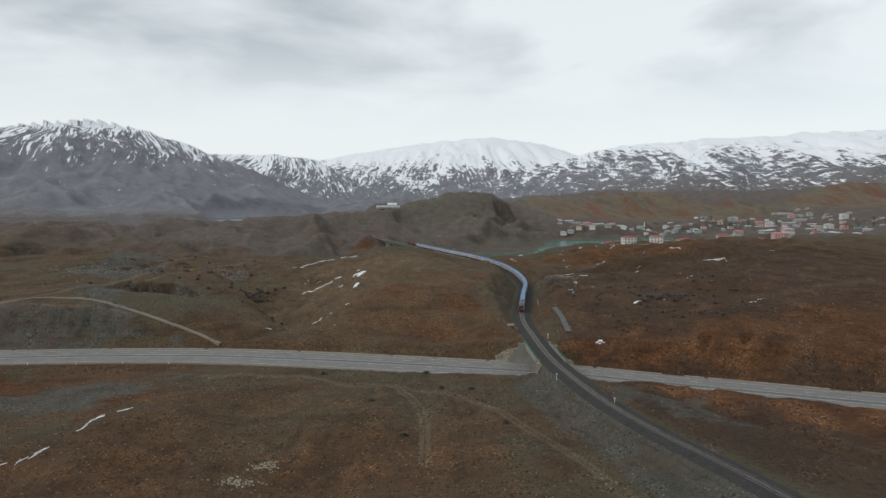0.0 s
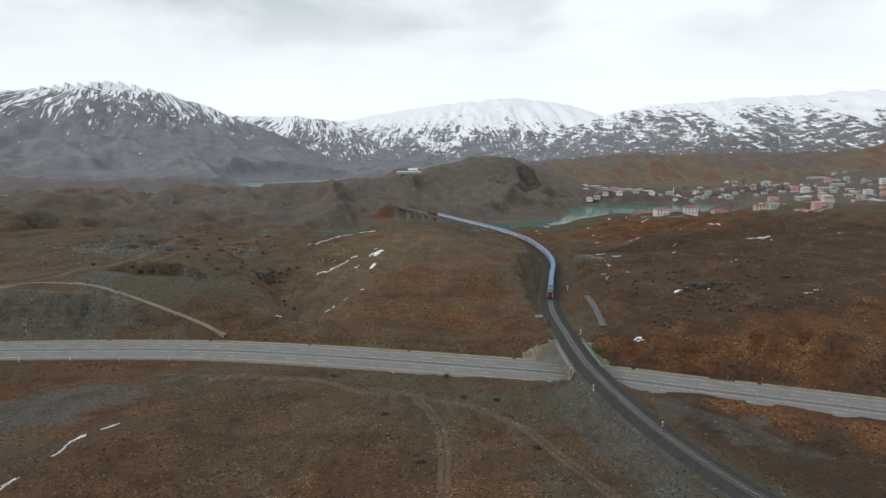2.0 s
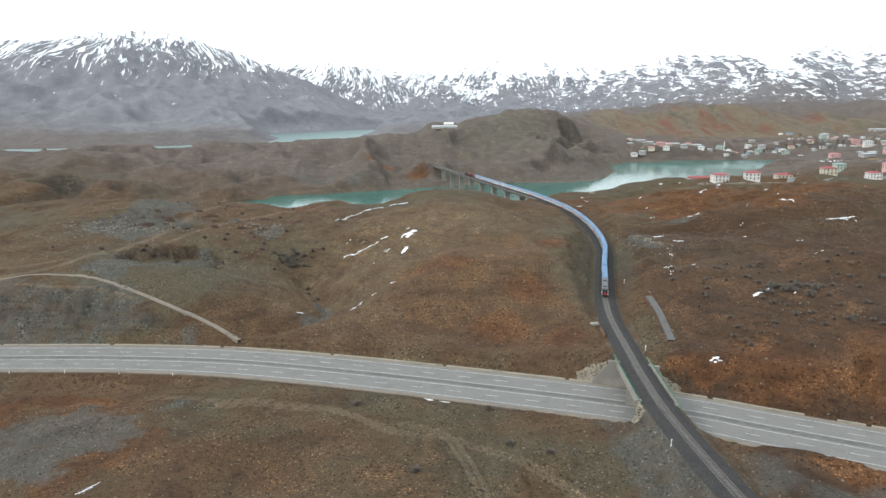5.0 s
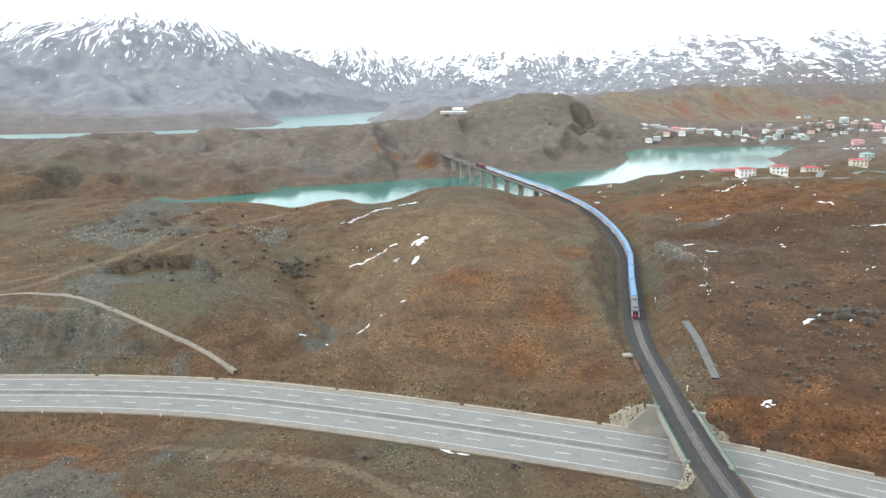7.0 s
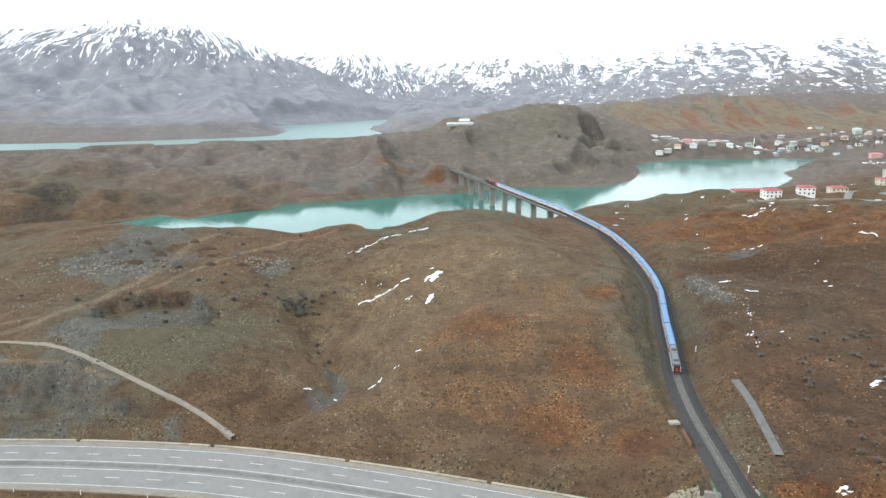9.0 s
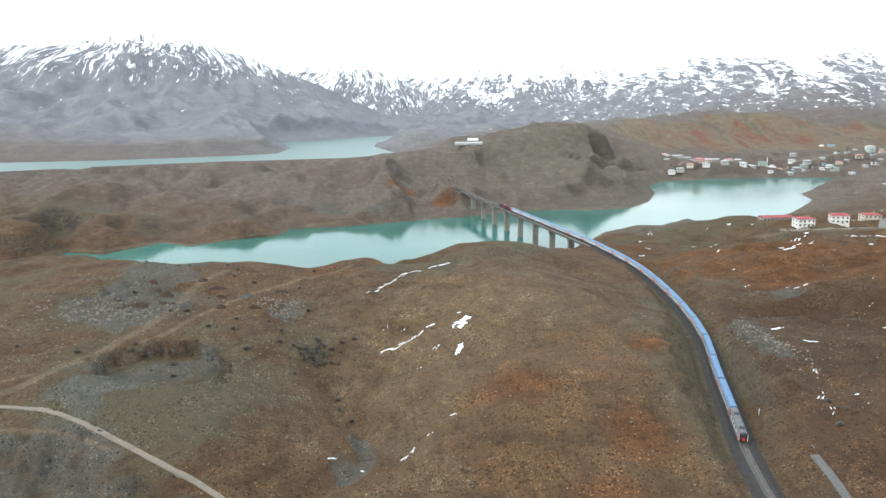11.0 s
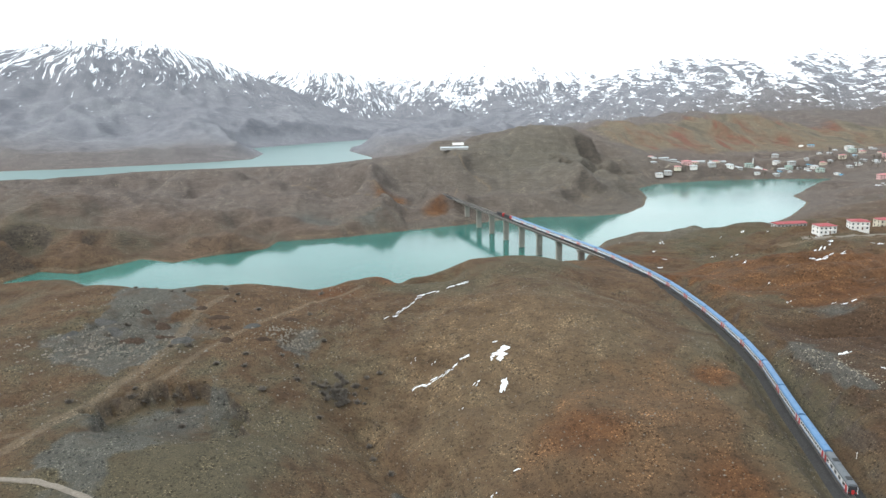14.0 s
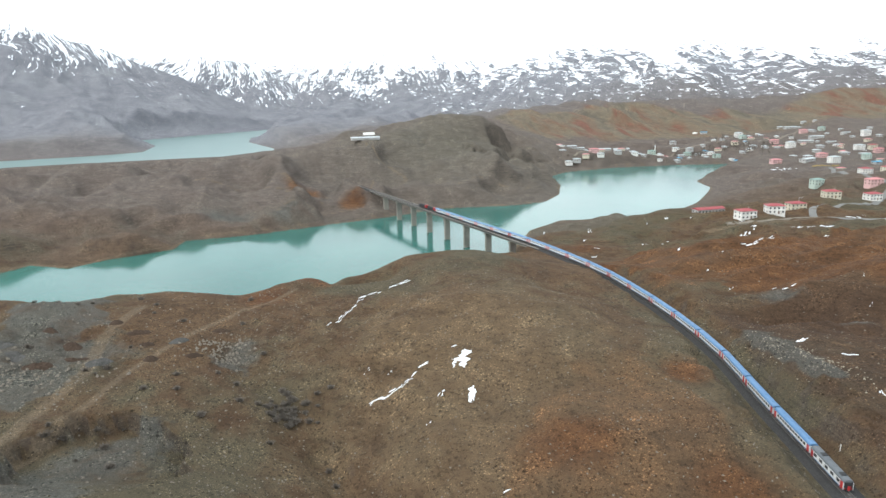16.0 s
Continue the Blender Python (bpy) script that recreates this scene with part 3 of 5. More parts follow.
def blobs(x, y, spots):
    m = np.zeros(x.shape)
    for cx, cy, r in spots:
        m = np.maximum(m, np.exp(-((x - cx) ** 2 + (y - cy) ** 2) / (2 * (0.6 * r) ** 2)))
    return m


def strokes(x, y, lines):
    m = np.zeros(x.shape)
    for width, pts in lines:
        px, py = [p[0] for p in pts], [p[1] for p in pts]
        near = (x > min(px) - 20) & (x < max(px) + 20) & (y > min(py) - 20) & (y < max(py) + 20)
        if near.any():
            line = [tuple(v) for v in curve_through(pts, 4.0)[0]] if len(pts) > 2 else pts
            d, _ = line_gap(x[near], y[near], line)
            m[near] = np.maximum(m[near], 1 - smooth(d, width * 0.35, width * 0.75))
    return m


TRACKS = [
    (2.2, [(-150, 197), (-139, 196), (-113, 194), (-92, 187)]),
    (5.5, [(-260, 190), (-190, 203), (-151, 217), (-136, 243), (-129, 282), (-121, 313), (-124, 344), (-116, 385)]),
    (3.5, [(-128, 258), (-115, 283), (-105, 312), (-87, 351), (-64, 384), (-42, 408)]),
    (2.6, [(-190, 222), (-160, 226), (-142, 236)]),
    (5, [(36, 870), (60, 925), (95, 960), (70, 1000), (55, 1060), (58, 1130)]),
    (4, [(20, 830), (-30, 800), (-60, 790), (-95, 760)]),
    (4, [(-20, 830), (-60, 880), (-120, 900)]),
    (5, [(-10, 860), (-80, 930), (-190, 960)]),
    (4, [(352, 500), (310, 495), (270, 490), (220, 500), (190, 520)]),
    (4, [(150, 880), (190, 905), (230, 890), (250, 905)]),
]
# pairs of wheel ruts over the grass
RUTS = [[(-60, 113), (-38, 112), (-2, 103), (24, 87), (49, 72), (67, 51), (74, 34), (84, 0), (96, -50)], [(24, 92), (36, 86), (44, 62), (47, 40), (44, 0)], [(-36, 108), (4, 99), (30, 80)]]
for line in RUTS:
    rut_xy, rut_dir = curve_through(line, 9.0)
    for off in (-1.0, 1.0):
        TRACKS.append((1.5, [(p[0] - h[1] * off, p[1] + h[0] * off) for p, h in zip(rut_xy, rut_dir)]))
FAR_SNOW = [(5, [(175, 1160), (200, 1164)])]
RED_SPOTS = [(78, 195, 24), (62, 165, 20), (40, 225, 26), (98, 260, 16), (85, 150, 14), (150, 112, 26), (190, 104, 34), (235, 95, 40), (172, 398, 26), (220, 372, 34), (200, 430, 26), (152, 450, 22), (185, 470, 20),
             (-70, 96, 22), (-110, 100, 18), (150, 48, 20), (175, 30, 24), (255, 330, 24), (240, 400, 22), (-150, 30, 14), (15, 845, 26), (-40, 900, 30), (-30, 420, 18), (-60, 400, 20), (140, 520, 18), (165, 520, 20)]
GREY_LINES = [(7, [(-20, 222), (-14, 205), (-22, 190)]), (8, [(148, 245), (151, 275), (156, 305)])]
GREY_SPOTS = [(-128, 330, 28), (-150, 310, 26), (-67, 333, 13), (-103, 255, 24), (-118, 245, 18), (-150, 172, 26), (-190, 172, 26), (-95, 72, 30), (-135, 78, 36), (-70, 92, 16), (155, 282, 9), (158, 300, 8), (150, 262, 8),
              (120, 52, 12), (128, 40, 12), (-30, 1150, 60), (-120, 800, 40), (-60, 780, 24), (-20, 200, 12), (200, 345, 14), (205, 300, 10)]


# patches of bare ground with ragged outlines: strength, corners
GREY_AREAS = [
    (0.95, [(-180, 316), (-168, 338), (-172, 380), (-158, 420), (-130, 396), (-128, 352), (-124, 303), (-135, 280), (-158, 294)]),
    (0.9, [(-132, 212), (-130, 245), (-117, 279), (-88, 279), (-84, 266), (-104, 258), (-100, 232), (-112, 208)]),
    (1.0, [(-85, 328), (-65, 344), (-58, 330), (-73, 315)]),
    (0.75, [(-260, 206), (-145, 204), (-115, 199), (-83, 185), (-60, 171), (-127, 170), (-260, 172)]),
    (0.95, [(-125, 74), (-102, 100), (-75, 106), (-49, 106), (-52, 84), (-66, 55), (-92, 58)]),
    (0.8, [(110, 62), (122, 66), (138, 44), (156, 22), (140, 14), (124, 32), (112, 45)]),
    (0.7, [(146, 255), (150, 285), (152, 318), (158, 320), (160, 296), (153, 262)]),
]
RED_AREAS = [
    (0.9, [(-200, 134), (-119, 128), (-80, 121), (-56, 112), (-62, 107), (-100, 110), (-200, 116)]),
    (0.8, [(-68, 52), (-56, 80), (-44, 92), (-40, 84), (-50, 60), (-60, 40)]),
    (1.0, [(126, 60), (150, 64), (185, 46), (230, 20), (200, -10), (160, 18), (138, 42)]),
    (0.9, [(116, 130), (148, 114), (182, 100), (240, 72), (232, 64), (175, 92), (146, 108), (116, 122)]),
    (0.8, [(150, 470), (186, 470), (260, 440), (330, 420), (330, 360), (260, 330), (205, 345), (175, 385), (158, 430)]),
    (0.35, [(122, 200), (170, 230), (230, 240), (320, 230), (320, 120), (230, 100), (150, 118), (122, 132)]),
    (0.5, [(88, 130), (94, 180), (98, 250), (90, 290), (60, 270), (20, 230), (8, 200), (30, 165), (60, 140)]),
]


def areas(x, y, spots):
    """How far each place lies within any of the patches, 0 to 1, with a soft edge."""
    m = np.zeros(x.shape)
    for most, poly in spots:
        px, py = [p[0] for p in poly], [p[1] for p in poly]
        near = (x > min(px) - 15) & (x < max(px) + 15) & (y > min(py) - 15) & (y < max(py) + 15)
        if near.any():
            xx, yy = x[near], y[near]
            d, _ = line_gap(xx, yy, poly + poly[:1])
            d = np.where(inside(xx, yy, poly), d, -d) + 13 * fbm(xx / 16, yy / 16, 4, 0.6)
            m[near] = np.maximum(m[near], most * smooth(d, -3, 4))
    return m


SHEET = {}


def surface(x, y):
    """Height of the ground sheet under plan places ahead of its centre."""
    dx, dy = np.asarray(x, float) - SHEET["cx"], np.asarray(y, float) - SHEET["cy"]
    a, q = np.arctan2(dx, dy), np.hypot(dx, dy)
    i = np.clip(np.searchsorted(SHEET["r"], q) - 1, 0, len(SHEET["r"]) - 2)
    j = np.clip(np.searchsorted(SHEET["ang"], a) - 1, 0, len(SHEET["ang"]) - 2)
    u = np.clip((q - SHEET["r"][i]) / (SHEET["r"][i + 1] - SHEET["r"][i]), 0, 1)
    v = np.clip((a - SHEET["ang"][j]) / (SHEET["ang"][j + 1] - SHEET["ang"][j]), 0, 1)
    z = SHEET["z"]
    return (z[i, j] * (1 - v) + z[i, j + 1] * v) * (1 - u) + (z[i + 1, j] * (1 - v) + z[i + 1, j + 1] * v) * u


def ground_mesh():
    cx, cy = 20.0, -200.0
    ang = np.radians(np.r_[np.arange(-46, 46, 0.115), np.arange(46, 314, 3.0)])
    r = [6.0]
    while r[-1] < 4900:
        q = r[-1]
        r.append(q + (14 if q < 110 else 1.7 if q < 920 else q * 0.006))
    r = np.array(r)
    aa, rr = np.meshgrid(ang, r)
    x, y = (cx + rr * np.sin(aa)).ravel(), (cy + rr * np.cos(aa)).ravel()
    z, k = land(x, y)
    SHEET.update(cx=cx, cy=cy, ang=ang, r=r, z=z.reshape(len(r), len(ang)))
    nr, na = len(r), len(ang)
    me = bpy.data.meshes.new("ground")
    i = np.arange(nr - 1)[:, None] * na
    j = np.arange(na)[None]
    j2 = (j + 1) % na
    quads = np.stack([i + j, i + na + j, i + na + j2, i + j2], -1).reshape(-1, 4)[:, ::-1]
    nq = len(quads)
    me.vertices.add(nr * na)
    me.vertices.foreach_set("co", np.stack([x, y, z], 1).astype(np.float32).ravel())
    me.loops.add(nq * 4)
    me.loops.foreach_set("vertex_index", quads.astype(np.int32).ravel())
    me.polygons.add(nq)
    me.polygons.foreach_set("loop_start", np.arange(0, nq * 4, 4, dtype=np.int32))
    me.update(calc_edges=True)
    me.polygons.foreach_set("use_smooth", np.ones(nq, bool))
    track = strokes(x, y, TRACKS)
    grey = np.maximum(blobs(x, y, GREY_SPOTS), (1 - smooth(k["dr"], 5.5, 10)) * 0.4 * (y < 530))
    grey = np.maximum(grey, strokes(x, y, GREY_LINES))
    grey = np.maximum(grey, 0.5 * (1 - smooth(k["dr"], 9, 22)) * (y < 90))
    shore = np.minimum(k["g1"], k["g2"])
    track = np.maximum(track, (1 - smooth(shore, 2.5, 5)) * (shore > 0))
    grey = np.maximum(grey, areas(x, y, GREY_AREAS))
    left_bank = (x < np.interp(y, RAIL_XY[:, 1], RAIL_XY[:, 0])) & (y < 104)
    grey = np.maximum(grey, 0.85 * left_bank * (1 - smooth(k["dr"] + 5 * fbm(x / 12, y / 12, 3), 15, 21)))
    rail_x = np.interp(y, RAIL_XY[:, 1], RAIL_XY[:, 0])
    umber = smooth(x - rail_x, 5, 22) * (1 - smooth(y, 300, 390)) * (0.85 + 0.6 * fbm(x / 50 + 13, y / 50, 3))
    ochre = np.exp(-(((x - 35) / 75) ** 2 + ((y - 280) / 110) ** 2)) * smooth(rail_x - x, 4, 14)
    badland = smooth(y + 120 * fbm(x / 160, y / 400, 2), 1380, 1500) * (1 - smooth(y + 200 * fbm(x / 200 + 3, y / 300, 2), 1700, 1880)) * smooth(x, 330, 460)
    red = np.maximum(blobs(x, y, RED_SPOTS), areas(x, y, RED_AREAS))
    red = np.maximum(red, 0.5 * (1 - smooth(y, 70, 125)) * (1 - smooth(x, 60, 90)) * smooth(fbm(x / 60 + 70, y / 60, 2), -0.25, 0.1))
    alt = z + 55 * fbm(x / 300 + 9, y / 300, 4) + k["snow_lift"]
    cover = np.interp(alt, [90, 160, 240, 330, 420, 510], [0.0, 0.2, 0.36, 0.45, 0.58, 0.8]) * (k["rise"] > 30)
    cover = cover + 0.22 * (k["gully"] - 0.35) * smooth(alt, 200, 320) * (k["rise"] > 30)
    bits = 0.33 * smooth(y, 1500, 1900) * smooth(z, 30, 80) * smooth(fbm(x / 190 + 50, y / 90, 3), -0.1, 0.2)
    bits = np.maximum(bits, 0.38 * smooth(y, 1800, 1950) * smooth(x, 250, 500) * (k["rise"] > 20))
    snow = np.maximum.reduce([strokes(x, y, FAR_SNOW), cover, bits])
    across, down, windblown = k["across"], k["down"], np.where(cover > 0.2, k["wind"], np.maximum(k["wind"], 0.5))
    heath = smooth(y, 560, 900) * 0.9
    olive = np.maximum(np.exp(-(((x - 190) / 190) ** 2 + ((y - 1120) / 260) ** 2)), 0.8 * np.exp(-(((x - 230) / 120) ** 2 + ((y - 620) / 90) ** 2))) * smooth(y, 560, 640)
    # weight of the painted haze colour, growing with distance
    hazed_scrub = smooth(y, 1500, 2300) * 0.9 * (1 - 0.6 * smooth(x, 200, 700) * (1 - smooth(y, 2000, 2800)))
    for name, values in (("track", track), ("grey", grey), ("red", red), ("snow", snow), ("heath", heath), ("olive", olive), ("hazed_scrub", hazed_scrub), ("badland", badland), ("umber", umber), ("ochre", ochre), ("across", across), ("down", down), ("windblown", windblown)):
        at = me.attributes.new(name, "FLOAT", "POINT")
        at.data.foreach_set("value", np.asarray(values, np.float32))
    return me


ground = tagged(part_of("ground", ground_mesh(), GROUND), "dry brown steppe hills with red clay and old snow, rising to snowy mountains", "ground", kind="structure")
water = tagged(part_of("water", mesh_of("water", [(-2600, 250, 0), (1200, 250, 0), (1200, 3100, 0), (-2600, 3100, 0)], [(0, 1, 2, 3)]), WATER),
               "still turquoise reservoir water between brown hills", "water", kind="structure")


def ribbon(name, xy, heading, left, right, top, bottom):
    """A strip along a line, from left to right of it, with sides down to bottom. top: one height, or a crown (edge, middle)."""
    side = np.stack([-heading[:, 1], heading[:, 0]], 1)
    a, b = xy + side * left, xy - side * right
    n = len(xy)
    rings = []
    for p, q in zip(a, b):
        rings += [(p[0], p[1], bottom), (p[0], p[1], top), (q[0], q[1], top), (q[0], q[1], bottom)]
    faces = []
    for i in range(n - 1):
        for j in range(3):
            faces.append((4 * i + j, 4 * i + j + 1, 4 * i + 5 + j, 4 * i + 4 + j))
    faces += [(0, 3, 2, 1), (4 * n - 4, 4 * n - 3, 4 * n - 2, 4 * n - 1)]
    me = mesh_of(name, rings, faces)
    return me


def trapezoid(name, xy, heading, half_top, half_foot, top, foot):
    side = np.stack([-heading[:, 1], heading[:, 0]], 1)
    rings, faces, n = [], [], len(xy)
    for p, s in zip(xy, side):
        for w, z in ((half_foot, foot), (half_top, top), (-half_top, top), (-half_foot, foot)):
            rings.append((p[0] + s[0] * w, p[1] + s[1] * w, z))
    for i in range(n - 1):
        for j in range(3):
            faces.append((4 * i + j, 4 * i + j + 1, 4 * i + 5 + j, 4 * i + 4 + j))
    return mesh_of(name, rings, faces)


# ---- the road
road = empty("road", "worn grey four-lane asphalt highway with white lane lines", "road", kind="structure")
part_of("carriageway", ribbon("carriageway", ROAD_XY, ROAD_DIR, 12.4, 12.4, ROAD_Z, ROAD_Z - 0.5), ASPHALT, road)
part_of("verge", ribbon("verge", ROAD_XY, ROAD_DIR, 14.2, -12.4, ROAD_Z - 0.05, ROAD_Z - 0.6), SHOULDER, road)
part_of("verge", ribbon("verge", ROAD_XY, ROAD_DIR, -12.4, 14.2, ROAD_Z - 0.05, ROAD_Z - 0.6), SHOULDER, road)
for off in (10.9, 2.2, -2.2, -10.9):
    part_of("edge_line", ribbon("edge_line", ROAD_XY, ROAD_DIR, off + 0.08, -off + 0.08, ROAD_Z + 0.008, ROAD_Z + 0.002), PAINT, road)
part_of("median_strip", ribbon("median_strip", ROAD_XY, ROAD_DIR, 1.3, 0.9, ROAD_Z + 0.012, ROAD_Z - 0.2), DARK_ASPHALT, road, "dark asphalt strip between the carriageways")
fine_xy, fine_dir = curve_through(ROAD_LINE, 1.5)
for name, off in (("gutter", 15.0), ("gutter", -15.2)):
    for a in range(0, len(fine_xy) - 6, 6):
        if (a * 7919) % 100 < (94 if off > 0 else 0):
            b = a + 6 + (1 if (a * 31) % 5 else 0)
            part_of(name, ribbon(name, fine_xy[a:b], fine_dir[a:b], off + 0.45, -off + 0.45, ROAD_Z + 0.1, ROAD_Z - 0.6), GUTTER, road)
dash = None
for off in (6.5, -6.5):
    for i in range(60, len(fine_xy) - 40, 9):
        if dash is None:
            bm = box(0, 0, 0.006, 4.5, 0.17, 0.008)
            dash = bpy.data.meshes.new("lane_dash")
            bm.to_mesh(dash)
            bm.free()
        p, h = fine_xy[i], fine_dir[i]
        ob = part_of("lane_dash", dash, PAINT, road)
        ob.matrix_world = pose(p[0] - h[1] * off, p[1] + h[0] * off, ROAD_Z, 0, 0, math.degrees(math.atan2(h[1], h[0])))



def draped(name, line, width, material, label, lift=0.22):
    """A narrow lane that follows the ground."""
    xy, hd = curve_through(line, 3.0)
    side = np.stack([-hd[:, 1], hd[:, 0]], 1)
    cols = [-0.5, -0.46, 0.0, 0.46, 0.5]
    v, f = [], []
    mid = surface(xy[:, 0], xy[:, 1])
    mid = np.convolve(np.pad(mid, 3, mode="edge"), np.ones(7) / 7, "valid")
    for i, (p, s) in enumerate(zip(xy, side)):
        for c in cols:
            q = p + s * c * width
            z = max(mid[i], float(surface(q[:1], q[1:])[0])) + lift if abs(c) < 0.5 else mid[i] - 1.2
            v.append((q[0], q[1], z))
    for i in range(len(xy) - 1):
        for j in range(4):
            f.append((5 * i + j, 5 * i + j + 1, 5 * i + j + 6, 5 * i + j + 5))
    return tagged(part_of(name, mesh_of(name, v, f), material), label, "road", kind="structure")


draped("village_road", [(520, 470), (420, 468), (376, 464), (356, 486), (362, 525), (398, 556), (470, 585), (556, 655), (598, 735), (620, 800), (690, 900)], 6.0, ASPHALT, "narrow grey asphalt road curving into the village")
draped("farm_lane", [(-44, 166), (-62, 178), (-83, 187), (-115, 202), (-130, 207), (-150, 208), (-200, 205), (-300, 198)], 2.1, SHOULDER, "pale narrow gravel lane along the brown slope", 0.12)
draped("field_lane", [(122, 136), (123.5, 146), (125.5, 163), (126, 179)], 2.9, PATHSIDE, "short strip of grey gravel lane on the slope")
draped("village_lane", [(362, 500), (330, 505), (300, 498), (262, 494)], 4.0, SHOULDER, "pale dirt lane past the white houses")
draped("shore_lane", [(420, 1185), (480, 1210), (560, 1240), (640, 1265), (720, 1275), (800, 1290), (900, 1330), (1040, 1400)], 5.0, SHOULDER, "pale dirt road through the village houses")

# ---- the railway
railway = empty("railway", "single railway track on dark ballast", "railway", kind="structure")
part_of("ballast_bed", trapezoid("ballast_bed", RAIL_XY, RAIL_DIR, 2.6, 4.9, RAIL_Z - 0.32, RAIL_Z - 1.05), BALLAST, railway, "dark grey crushed stone ballast")
for off in (0.755, -0.755):
    part_of("rail", ribbon("rail", RAIL_XY, RAIL_DIR, off + 0.05, -off + 0.05, RAIL_Z, RAIL_Z - 0.3), STEEL, railway)
tie_xy, tie_dir = curve_through(RAIL_LINE, 0.62)
bm = bmesh.new()
add_prism(bm, [(-1.3, -0.38), (-1.3, -0.24), (-1.18, -0.2), (1.18, -0.2), (1.3, -0.24), (1.3, -0.38)], -0.14, 0.14)
tie = bpy.data.meshes.new("sleeper")
bm.to_mesh(tie)
bm.free()
tie.materials.append(SLEEPER)
tv = [tuple(v.co) for v in tie.vertices]
tf = [tuple(f.vertices) for f in tie.polygons]
rest_v, rest_f, count = [], [], 0
for p, h in zip(tie_xy, tie_dir):
    yaw = math.atan2(-h[0], h[1])
    if -40 < p[1] < 138 and count < 300:
        ob = part_of("sleeper", tie, None, railway)
        ob.matrix_world = pose(p[0], p[1], RAIL_Z, 0, 0, math.degrees(yaw))
        count += 1
    else:
        c, s, b0 = math.cos(yaw), math.sin(yaw), len(rest_v)
        rest_v += [(p[0] + c * x - s * y, p[1] + s * x + c * y, RAIL_Z + z) for x, y, z in tv]
        rest_f += [tuple(b0 + i for i in f) for f in tf]
part_of("far_sleepers", mesh_of("far_sleepers", rest_v, rest_f), SLEEPER, railway, kind="stuff")

# ---- the railway viaduct over the lake
A, B = Vector((131, 519)), Vector((41, 853))
AXIS = (B - A).normalized()
TURN = math.degrees(math.atan2(-AXIS.x, AXIS.y))
viaduct = empty("railway_viaduct", "long grey concrete railway viaduct on tall piers in the lake", "bridge", at=pose(A.x, A.y, 0, 0, 0, TURN))
LENGTH = (B - A).length
bm = bmesh.new()
add_prism(bm, [(-1.9, 19.5), (-2.2, 21.3), (-3.6, 21.55), (-3.6, 21.9), (3.6, 21.9), (3.6, 21.55), (2.2, 21.3), (1.9, 19.5)], -3, LENGTH + 3)
part("deck", bm, CONCRETE, viaduct)
for side in (-3.5, 3.5):
    part("parapet", box(side, LENGTH / 2, 22.2, 0.25, LENGTH + 6, 0.7), CONCRETE, viaduct)
pier_me = cap_me = None
for i in range(1, 9):
    if pier_me is None:
        bm = bmesh.new()
        add_prism(bm, [(-2.7, -7), (-2.7, 17.9), (2.7, 17.9), (2.7, -7)], -1.5, 1.5)
        bmesh.ops.bevel(bm, geom=[e for e in bm.edges if abs(e.verts[0].co.z - e.verts[1].co.z) > 5], offset=0.5, segments=2, affect="EDGES")
        pier_me = bpy.data.meshes.new("pier")
        bm.to_mesh(pier_me)
        bm.free()
        bm = bmesh.new()
        add_prism(bm, [(-2.9, 17.9), (-3.3, 18.7), (-3.3, 19.5), (3.3, 19.5), (3.3, 18.7), (2.9, 17.9)], -1.9, 1.9)
        cap_me = bpy.data.meshes.new("pier_cap")
        bm.to_mesh(cap_me)
        bm.free()
    p = part_of("pier", pier_me, CONCRETE, viaduct)
    p.location = (0, LENGTH * i / 9, 0)
    part_of("pier_cap", cap_me, CONCRETE, p)
for y, d in ((-1, -1), (LENGTH + 1, 1)):
    part("abutment", box(0, y + 2.5 * d, 15.5, 8.2, 6, 12), CONCRETE, viaduct)

# ---- the railway bridge over the road
i = int(np.argmin(line_gap(RAIL_XY[:, 0], RAIL_XY[:, 1], [tuple(v) for v in ROAD_XY])[0]))
CROSS, CDIR = RAIL_XY[i], RAIL_DIR[i]
j = int(np.argmin(np.hypot(*(ROAD_XY - CROSS).T)))
RDIR = ROAD_DIR[j]
RAIL_YAW, ROAD_YAW = math.degrees(math.atan2(-CDIR[0], CDIR[1])), math.degrees(math.atan2(RDIR[1], RDIR[0]))
overpass = empty("railway_overpass", "concrete railway overpass with green railings above the highway", "bridge", at=pose(CROSS[0], CROSS[1], 0, 0, 0, RAIL_YAW))
SKEW = ROAD_YAW - RAIL_YAW
sk = math.tan(radians(SKEW))


def skew_prism(bm, half, reach, z0, z1):
    """A slab whose ends follow the road's direction."""
    pts = [(-half, -reach - half * sk), (half, -reach + half * sk), (half, reach + half * sk), (-half, reach - half * sk)]
    lo, hi = [bm.verts.new((x, y, z0)) for x, y in pts], [bm.verts.new((x, y, z1)) for x, y in pts]
    bm.faces.new(lo[::-1])
    bm.faces.new(hi)
    for k in range(4):
        bm.faces.new((lo[k], lo[(k + 1) % 4], hi[(k + 1) % 4], hi[k]))


REACH = 14.6 / math.cos(radians(SKEW))
bm = bmesh.new()
skew_prism(bm, 5.6, REACH + 1.2, 19.9, 21.45)
part("deck", bm, CONCRETE, overpass)
